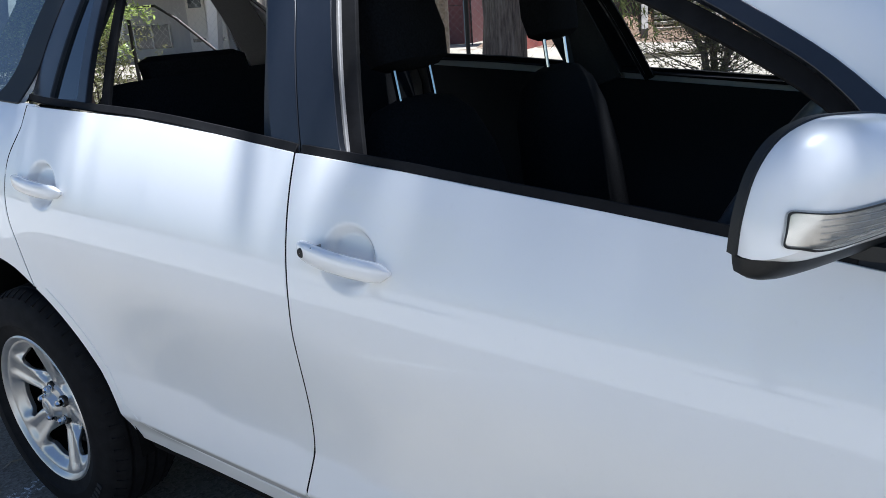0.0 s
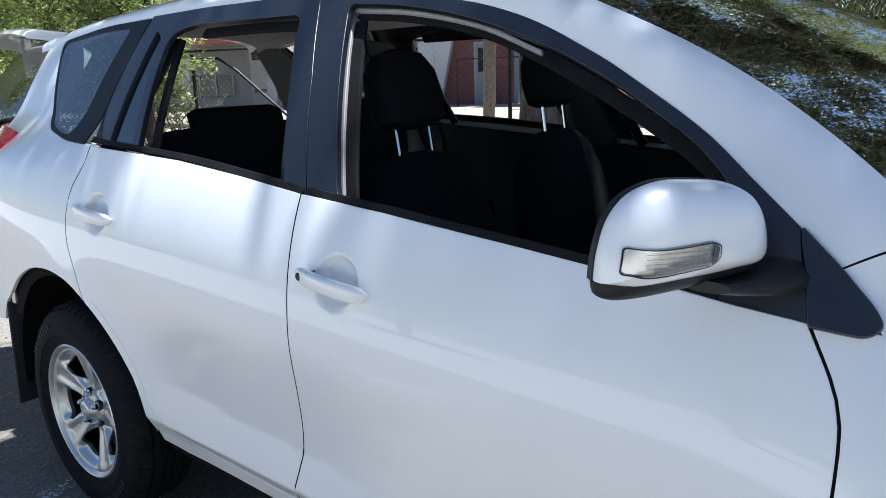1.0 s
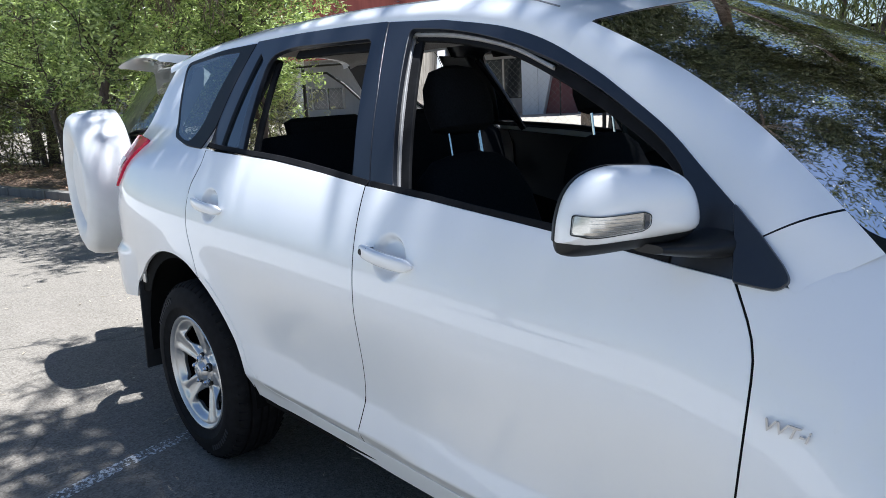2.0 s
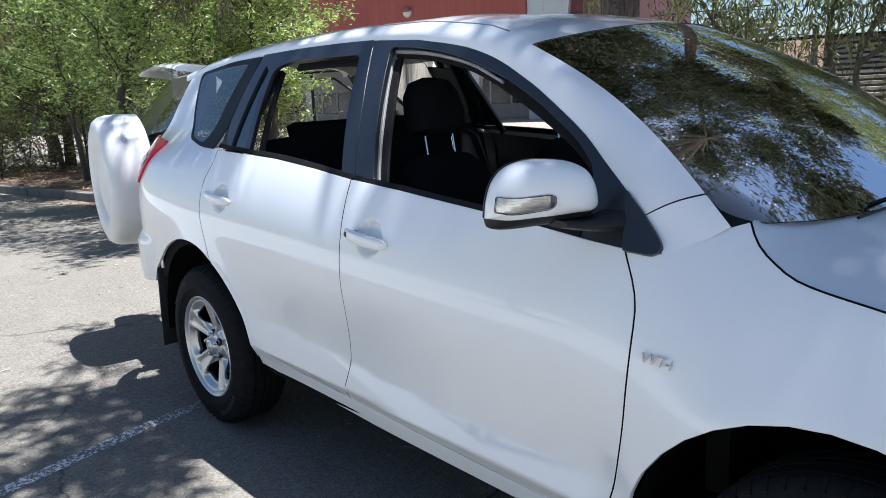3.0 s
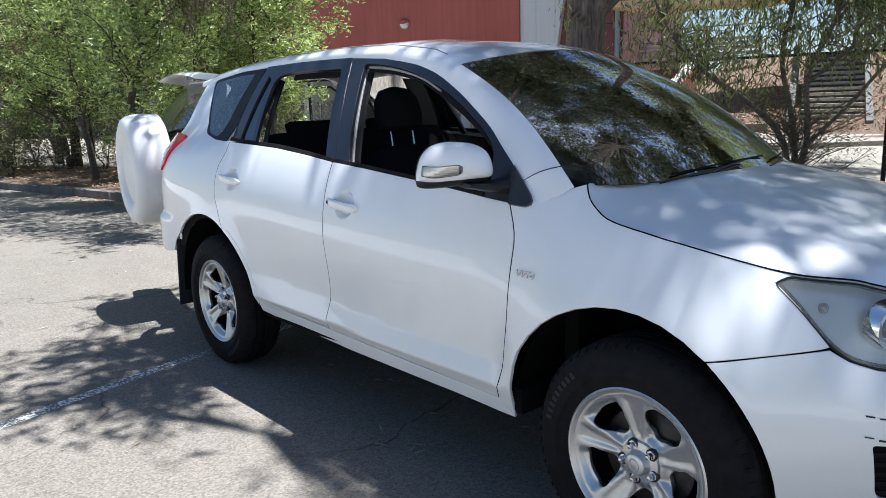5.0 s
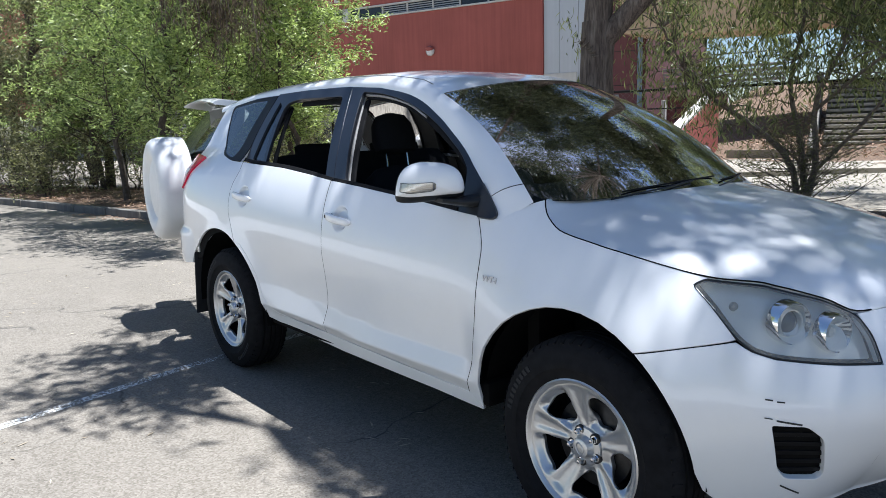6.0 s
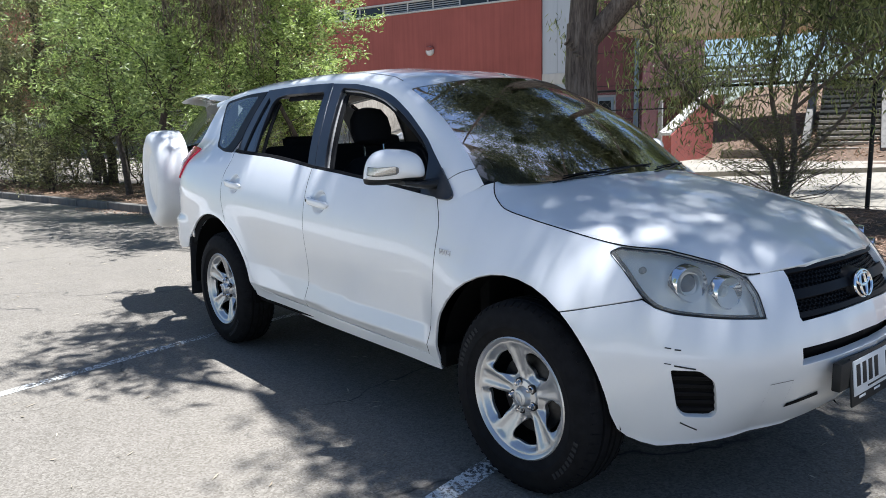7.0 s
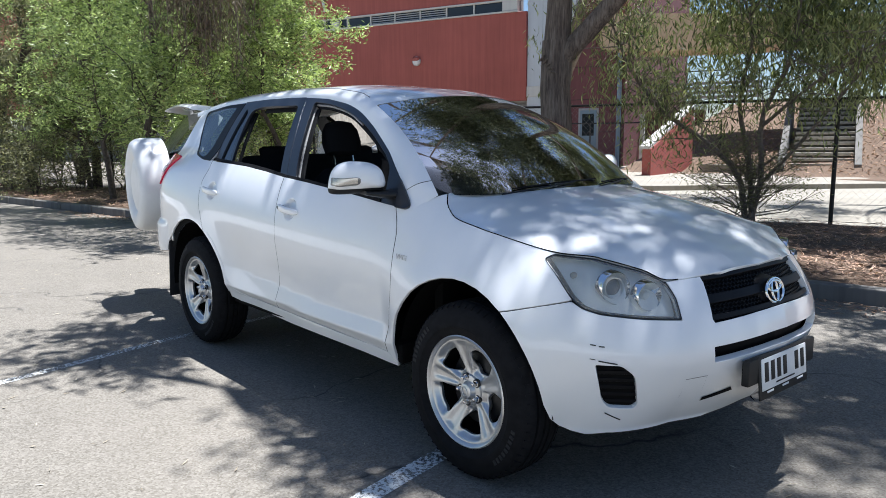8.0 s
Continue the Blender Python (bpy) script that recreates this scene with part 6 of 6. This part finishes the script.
# sprays out of view, added to darken what the windscreen mirrors
more = np.random.default_rng(65)
high = [(more.uniform(-1.4, 1.4), 8.2 + more.normal(0, .7), more.uniform(5.0, 7.6)) for _ in range(26)]
spray_tree("fence_gum", "gum tree beyond the fence with thick drooping foliage", (3.6, 10.6, 0), [(-.2, 9.3, 5.2), (2.4, 10.2, 7.5), (5.6, 10.4, 7.0), (1.0, 8.8, 4.2), (3.4, 9.0, 6.5)],
           region(64, -1.4, 2.2, 2.3, 4.6) + region(30, .15, 1.3, 1.3, 3.0, .3) + region(36, -1.5, 6.5, 4.8, 9.0, 1.2), 64, (.15, .028), 34)
spray_tree("fence_gum", "gum tree beyond the fence with thick drooping foliage", (-7.3, 9.7, 0), [(-3.6, 8.6, 4.9), (-1.6, 9.2, 5.6), (-4.4, 9.4, 7.6), (-2.6, 8.0, 4.0)],
           region(40, -3.5, -1.0, 2.2, 4.4) + region(34, -6.5, .5, 4.8, 9.0, 1.2) + high, 66, (.15, .028), 34)
# this tree stands out of view, added only for the windscreen's reflection
spray_tree("far_gum", "unseen gum tree added to fill the windscreen's reflection with foliage", (-1.5, 14.5, 0), [(-3.5, 14.0, 9.0), (.5, 13.5, 9.5), (-1.0, 12.5, 7.0), (3.0, 14.0, 8.0)],
           [(r.uniform(-6, 5), 13.5 + r.normal(0, 1.0), r.uniform(5.2, 10.0)) for _ in range(60)], 68, (.20, .036), 60)

# trees across the car park, seen mirrored in the car's windows
for k, (x, y, h) in enumerate(((-9.5, -13.0, 7.5), (-2.0, -19.0, 8.5), (8.0, -17.0, 8.0))):
    tree("car_park_tree", "leafy tree across the car park", (x, y, 0), h, .16, (2.6, 2.6), 9000, (.22, .06), LEAF_GUM, GREY_BARK, 90 + k, 12, 1, .25, .4, scatter=.4)

# ---- litter ----
r = np.random.default_rng(55)
n = 30000
x = np.where(r.uniform(size=n) < .5, r.uniform(-22, 7, n), r.uniform(-4.5, 6, n))
t = r.beta(1.1, 1.6, n)
pos = np.stack([x, kerb_y(x) + .15 + t * np.maximum(fence_y(x) - kerb_y(x), 1.4), .165 + r.uniform(0, .03, n)], 1)
bed_litter = leaf_cloud("leaf_litter", pos, .10, .017, LITTER, None, .0, 56, "dry brown leaves and bark strips on the garden bed")
n = 2600
x = r.uniform(-12, 8, n)
pos = np.stack([x, kerb_y(x) - np.abs(r.normal(0, .22, n)) - .02, .008 + r.uniform(0, .015, n)], 1)
lit = leaf_cloud("gutter_litter", pos, .10, .022, LITTER, None, .0, 57, "dry leaves gathered along the kerb")
n = 900
pos = np.stack([r.uniform(-10, 4.5, n), r.uniform(-3.4, 3.0, n), np.full(n, .012)], 1)
fallen = leaf_cloud("fallen_leaves", pos, .060, .011, FALLEN, None, .0, 58, "scattered pale fallen gum leaves on asphalt")
for ob, flat in ((bed_litter, .165), (lit, .0), (fallen, .0)):
    co = np.zeros(len(ob.data.vertices) * 3, np.float32)
    ob.data.vertices.foreach_get("co", co)
    co = co.reshape(-1, 3)
    co[:, 2] = flat + .004 + np.abs(co[:, 2] - .012 - flat) * (.38 if flat else .22)
    ob.data.vertices.foreach_set("co", co.ravel())

# ---- chain-link fence ----
fence = tagged(new("chain_link_fence"), "black steel chain-link fence with a top rail", "fence")
POSTS = (-16.2, -13.0, -9.9, -7.4, -4.86, -.9, 2.2, 5.6)
for x in POSTS:
    tube("fence_post", [(x, fence_y(x), 0), (x, fence_y(x), 1.90)], .030, BLACKSTEEL, fence, 10)
tube("top_rail", [(x, fence_y(x), 1.88) for x in POSTS], .020, BLACKSTEEL, fence, 8)
tube("bottom_wire", [(x, fence_y(x), .16) for x in POSTS], .004, BLACKSTEEL, fence, 4)
tube("brace", [(-9.9, fence_y(-9.9), 1.75), (-9.4, fence_y(-9.4) - .02, 1.75), (-9.1, fence_y(-9.1), 1.55), (-7.6, fence_y(-7.6), .25)], .022, BLACKSTEEL, fence, 8)
L0, L1 = -16.2, 5.6
pitch = .095
n = int((L1 - L0 + 2) / pitch)
verts, faces = [], []
for k in range(n):
    for sgn in (1, -1):
        xa = L0 - 1.9 * .5 + k * pitch if sgn > 0 else L0 + k * pitch
        xb = xa + sgn * 1.62
        a, b = (xa, .16), (xb, 1.87)
        # clip to the fence's length
        lo, hi = 0.0, 1.0
        for lim, up in ((L0, False), (L1, True)):
            f = (lim - xa) / (xb - xa)
            if (xb > xa) != up:
                lo = max(lo, f)
            else:
                hi = min(hi, f)
        if hi - lo < .02:
            continue
        p = [(xa + (xb - xa) * s, .16 + 1.71 * s) for s in (lo, hi)]
        base = len(verts)
        for x, z in p:
            for dx, dy in ((.0017, 0), (-.0009, .0015), (-.0009, -.0015)):
                verts.append((x + dx, fence_y(x) + dy, z))
        for i in range(3):
            faces.append((base + i, base + (i + 1) % 3, base + 3 + (i + 1) % 3, base + 3 + i))
mesh_ob = link_mesh("wire_mesh", verts, faces, WIRE, fence)
tagged(mesh_ob, kind="stuff")

# ---- building ----
wall_dir = Vector((0.947, 0.321, 0)).normalized()
wall_out = Vector((wall_dir.y, -wall_dir.x, 0))
corner = Vector((-19.84, 22.05, 0))
BM = Matrix(((wall_dir.x, -wall_out.x, 0, corner.x), (wall_dir.y, -wall_out.y, 0, corner.y), (0, 0, 1, 0), (0, 0, 0, 1)))


def bbox(name, x0, x1, y0, y1, z0, z1, material, parent, bevel=.01, label=""):
    """A block in the building's own frame: x along its face, y inwards."""
    return box(name, (x1 - x0, y1 - y0, z1 - z0), BM @ Matrix.Translation(((x0 + x1) / 2, (y0 + y1) / 2, (z0 + z1) / 2)), material, parent, bevel, 1, label)


def slab(name, outline, y0, y1, material, parent, label=""):
    """An upright slab in the building's frame from an outline of (x, z)."""
    bm = bmesh.new()
    a = [bm.verts.new(BM @ Vector((x, y0, z))) for x, z in outline]
    b = [bm.verts.new(BM @ Vector((x, y1, z))) for x, z in outline]
    bm.faces.new(a)
    bm.faces.new(b[::-1])
    for i in range(len(a)):
        j = (i + 1) % len(a)
        bm.faces.new((a[i], b[i], b[j], a[j]))
    bmesh.ops.recalc_face_normals(bm, faces=bm.faces)
    return part(name, bm, material, parent, label, smooth=False)


house = tagged(new("red_building"), "red rendered building with a long strip window and grey corner cladding", "building")
bbox("wall", -46, 0, 0, .35, 3.05, 6.95, RED, house, label="red rendered lower wall")
bbox("wall", -46, -.35, .02, .35, 7.55, 14.5, RED, house, label="red rendered upper wall")
bbox("wall", -46, -.4, .32, .55, 6.9, 7.6, GREYWALL, house)
bbox("window_sill", -46, -.42, -.06, .30, 6.955, 7.03, OFFWHITE, house)
bbox("window_head", -46, -.42, -.02, .30, 7.47, 7.545, OFFWHITE, house)
x = -1.25
k = 0
while x > -34:
    w = bbox("window", x - 1.42, x, .12, .16, 7.035, 7.465, DARKGLASS, house, .004, "dark strip window pane")
    bbox("window_frame", x - 1.48, x - 1.41, .06, .17, 7.033, 7.467, OFFWHITE, w, .004)
    if k in (2, 3, 4):
        for q in range(4):
            bbox("louvre", x - 1.40, x - .03, .09, .12, 7.07 + .10 * q, 7.11 + .10 * q, GREYWALL, w, .004)
    x -= 1.48
    k += 1
bbox("louvre_box", -1.2, -.44, -.03, .2, 7.04, 8.2, OFFWHITE, house, label="white louvre at the strip's end")
bbox("downpipe_box", -10.95, -10.6, -.16, .1, 6.88, 7.42, OFFWHITE, house)
tube("downpipe", [BM @ Vector((-11.4, -.10, 8.0)), BM @ Vector((-11.5, -.10, 8.3)), BM @ Vector((-11.9, -.10, 9.6)), BM @ Vector((-11.9, -.10, 13))], .07, OFFWHITE, house)
bbox("gutter_end", -11.5, -11.2, -.12, .1, 7.9, 8.0, OFFWHITE, house)
slab("cladding", [(.02, .1), (.02, 14), (.74, 14), (.74, .1)], .10, .40, CLADDING, house, "grey corner cladding panel")
slab("cladding", [(.755, .1), (.755, 14), (1.60, 14), (1.60, 3.0), (.95, .1)], .10, .40, CLADDING, house)
slab("cladding", [(1.615, 3.05), (1.615, 14), (3.4, 14), (2.29, 7.23), (1.95, 5.37)], .10, .40, CLADDING, house)
bbox("base_band", .0, 1.55, .06, .42, 3.2, 3.67, OFFWHITE, house)
# recessed ground floor
bbox("ground_floor_wall", -46, .2, 3.0, 3.3, 0, 3.4, GREYWALL, house)
bbox("soffit", -46, 1.0, .36, 3.4, 3.05, 3.2, OFFWHITE, house)
for x in (-2.6, -7.1, -12.0, -17.6, -24.0):
    slab("column", [(x - .55, 0), (x - .15, 3.05), (x + .35, 3.05), (x - .05, 0)], .2, .6, OFFWHITE, house, "leaning white column")
for x0, x1, z0, z1 in ((-6.4, -1.0, .8, 2.6), (-16.6, -11.4, .6, 1.7), (-22.8, -18.0, .6, 2.4)):
    w = bbox("window", x0, x1, 2.95, 3.02, z0, z1, DARKGLASS, house)
    n = int((x1 - x0) / 1.0)
    for q in range(n + 1):
        xx = x0 + (x1 - x0) * q / n
        bbox("window_frame", xx - .04, xx + .04, 2.90, 3.0, z0, z1, OFFWHITE, w)
for x0 in (-10.25, -9.2):
    d = bbox("door", x0, x0 + 1.02, 2.85, 2.92, .13, 3.0, OFFWHITE, house, label="white double door leaf")
    bbox("door_pane", x0 + .15, x0 + .87, 2.83, 2.86, 2.35, 2.85, DARKGLASS, d)
    bbox("door_pane", x0 + .15, x0 + .87, 2.83, 2.86, .78, .95, DARKGLASS, d)
# bulkhead light on the wall
lp = BM @ Vector((-5.82, -.02, 5.09))
lm = Matrix.Translation(lp) @ Vector(wall_out).to_track_quat("Z", "Y").to_matrix().to_4x4() @ Matrix.Scale(1.35, 4)
bulk = turned("wall_light", [(.17, 0), (.17, .04), (.155, .07)], lm, OFFWHITE, house, 24, "round white bulkhead light with a half hood")
turned("diffuser", [(.0005, .11), (.09, .10), (.14, .07), (.155, .05)], lm, LENS_WHITE, bulk, 24)
blob("hood", [(lm @ Vector((0, .075, z)), lm.to_3x3() @ Vector((.165 * s, 0, 0)), lm.to_3x3() @ Vector((0, .09 * s, 0))) for z, s in ((.02, 1), (.09, .9), (.13, .6))], RED, bulk, "", 16, 2.2)
# maroon wing behind the cladding, with a roof reaching out over the yard
wing = tagged(new("maroon_wing"), "maroon rendered wing with a blue-grey door and a wide roof", "building")
slab("wall", [(.9, .0), (.9, 14), (4.05, 14), (4.05, .0)], .42, .75, MAROON_SHADED, wing)
slab("end_wall", [(4.05, .0), (4.05, 14), (4.35, 14), (4.35, .0)], .70, 12.0, MAROON_SHADED, wing)
dr = bbox("door", 2.46, 3.22, .36, .44, .10, 2.55, BLUEDOOR, wing, label="blue-grey door with an upper pane")
bbox("door_pane", 2.57, 3.11, .34, .37, 1.45, 2.40, DARKGLASS, dr)
bbox("door_frame", 2.38, 3.30, .385, .43, .10, 2.64, GREYWALL, dr)
for z in (1.6, 3.0, 4.4):
    bbox("wall_joint", .96, 4.04, .414, .43, z, z + .025, BLACKSTEEL, wing, .002)
tube("downpipe", [BM @ Vector((4.25, .2, 0)), BM @ Vector((4.25, .2, 5.4))], .10, BLUEDOOR, wing, 12)
slab("roof_edge", [(3.9, 4.95), (5.2, 4.72), (9.5, 4.60), (13.5, 4.75), (13.5, 5.5), (3.9, 6.3)], -1.4, .9, SAND, wing, "sand-coloured roof overhang")
# yard behind the wing: dark rear wall, pale posts, a raised deck with rails
yard = tagged(new("yard_wall"), "dark maroon wall with pale posts under a raised deck", "wall", kind="structure")
bbox("rear_wall", 4.4, 7.0, 4.0, 4.3, 0, 2.6, MAROON_SHADED, yard)
for x in (4.9, 7.0):
    bbox("post", x - .09, x + .09, 1.5, 1.68, 0, 2.35, OFFWHITE, yard)
deck = tagged(new("raised_deck"), "grey slatted deck with a steel handrail", "deck")
for z in (3.05, 3.25, 3.45, 3.65):
    bbox("deck_slat", 4.2, 9.4, 3.4, 3.46, z, z + .12, GREYWALL, deck, .004)
tube("rail_bar", [BM @ Vector((4.2, 3.4, 4.25)), BM @ Vector((9.4, 3.4, 4.25))], .03, BLACKSTEEL, deck, 6)
for x in np.arange(4.3, 9.5, 1.0):
    tube("rail_post", [BM @ Vector((x, 3.43, 2.4)), BM @ Vector((x, 3.43, 4.25))], .03, BLACKSTEEL, deck, 6)
rail = tagged(new("handrail"), "black steel handrail before the maroon wing", "handrail")
for k in range(6):
    p = BM @ Vector((2.2 + 1.3 * k, -1.2, 0))
    tube("rail_post", [p, p + Vector((0, 0, 1.95))], .03, BLACKSTEEL, rail, 6)
tube("rail_bar", [BM @ Vector((2.2, -1.2, 1.95)), BM @ Vector((8.7, -1.2, 1.95))], .03, BLACKSTEEL, rail, 6)


# ---- ramp wall, bank and stairs ----
def prism(name, pts, thick, material, parent=None, label=""):
    """An upright slab from a polygon of (x, y, z) points, thickened across."""
    bm = bmesh.new()
    p = [Vector(q) for q in pts]
    n = (p[1] - p[0]).cross(p[2] - p[0]).normalized() * thick
    a = [bm.verts.new(q) for q in p]
    b = [bm.verts.new(q + n) for q in p]
    bm.faces.new(a)
    bm.faces.new(b[::-1])
    for i in range(len(p)):
        j = (i + 1) % len(p)
        bm.faces.new((a[i], b[i], b[j], a[j]))
    bmesh.ops.recalc_face_normals(bm, faces=bm.faces)
    return part(name, bm, material, parent, label, smooth=False)


ramp = tagged(new("ramp_wall"), "sloping red rendered ramp wall with a pale coping", "wall", kind="structure")
RAMP = [Vector((-10.42, 17.95, 0)), Vector((-11.25, 21.80, 0))]
prism("ramp_face", [RAMP[0] + Vector((0, 0, .1)), RAMP[0] + Vector((0, 0, .98)), RAMP[1] + Vector((0, 0, 2.40)), RAMP[1] + Vector((0, 0, .1))], .30, RED, ramp)
prism("coping", [RAMP[0] + Vector((-.02, -.06, .985)), RAMP[0] + Vector((-.02, -.06, 1.08)), RAMP[1] + Vector((-.02, 0, 2.50)), RAMP[1] + Vector((-.02, 0, 2.405))], .36, OFFWHITE, ramp)


def bank_z(x, y):
    return .13 + max(0, min(1, (y - (21.3 + .12 * (x + 8))) / 8.5)) * 2.75


bm = bmesh.new()
grid = [[bm.verts.new((x, y, bank_z(x, y) + .05 * noise.noise(Vector((x, y, 0))))) for y in np.linspace(19.5, 42, 40)] for x in np.linspace(-13.6, 26, 64)]
for i in range(63):
    for j in range(39):
        bm.faces.new((grid[i][j], grid[i + 1][j], grid[i + 1][j + 1], grid[i][j + 1]))
tagged(part("mulch_bank", bm, MULCH), "sunlit brown mulch bank rising behind the footpath", "bank", kind="structure")
rb = np.random.default_rng(71)
bx, by = rb.uniform(-10.5, 2, 5000), rb.uniform(21.5, 29, 5000)
leaf_cloud("bank_litter", np.stack([bx, by, [bank_z(a, b) + .06 for a, b in zip(bx, by)]], 1), .16, .035, LITTER, None, .0, 72, "dry leaves and bark on the sunlit bank")
tagged(prism("low_wall", [(-10.4, 20.9, .0), (-10.4, 20.9, .42), (-8.5, 21.4, .42), (-8.5, 21.4, .0)], .25, PALE), "low pale concrete edging wall before the bank", "wall", kind="structure")
SM = Matrix.Translation((-6.66, 22.10, .13)) @ Matrix.Rotation(radians(21.5), 4, "Z")
stairs = tagged(new("outdoor_stairs"), "weathered concrete stairs with pale side walls climbing the bank", "stairs", kind="structure")
# dark risers under pale treads paint the shadow line of each step
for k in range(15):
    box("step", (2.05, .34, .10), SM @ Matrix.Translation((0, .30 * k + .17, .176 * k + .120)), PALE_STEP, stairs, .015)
    box("riser", (2.05, .26, .176), SM @ Matrix.Translation((0, .30 * k + .26, .176 * k + .02)), RISER_SHADE, stairs, .004)
for s in (-1, 1):
    prism("side_wall", [SM @ Vector((s * 1.12 - .1, -.1, -.1)), SM @ Vector((s * 1.12 - .1, -.1, .35)), SM @ Vector((s * 1.12 - .1, 4.5, 2.95)), SM @ Vector((s * 1.12 - .1, 4.5, -.1))], .2, KERB, stairs)
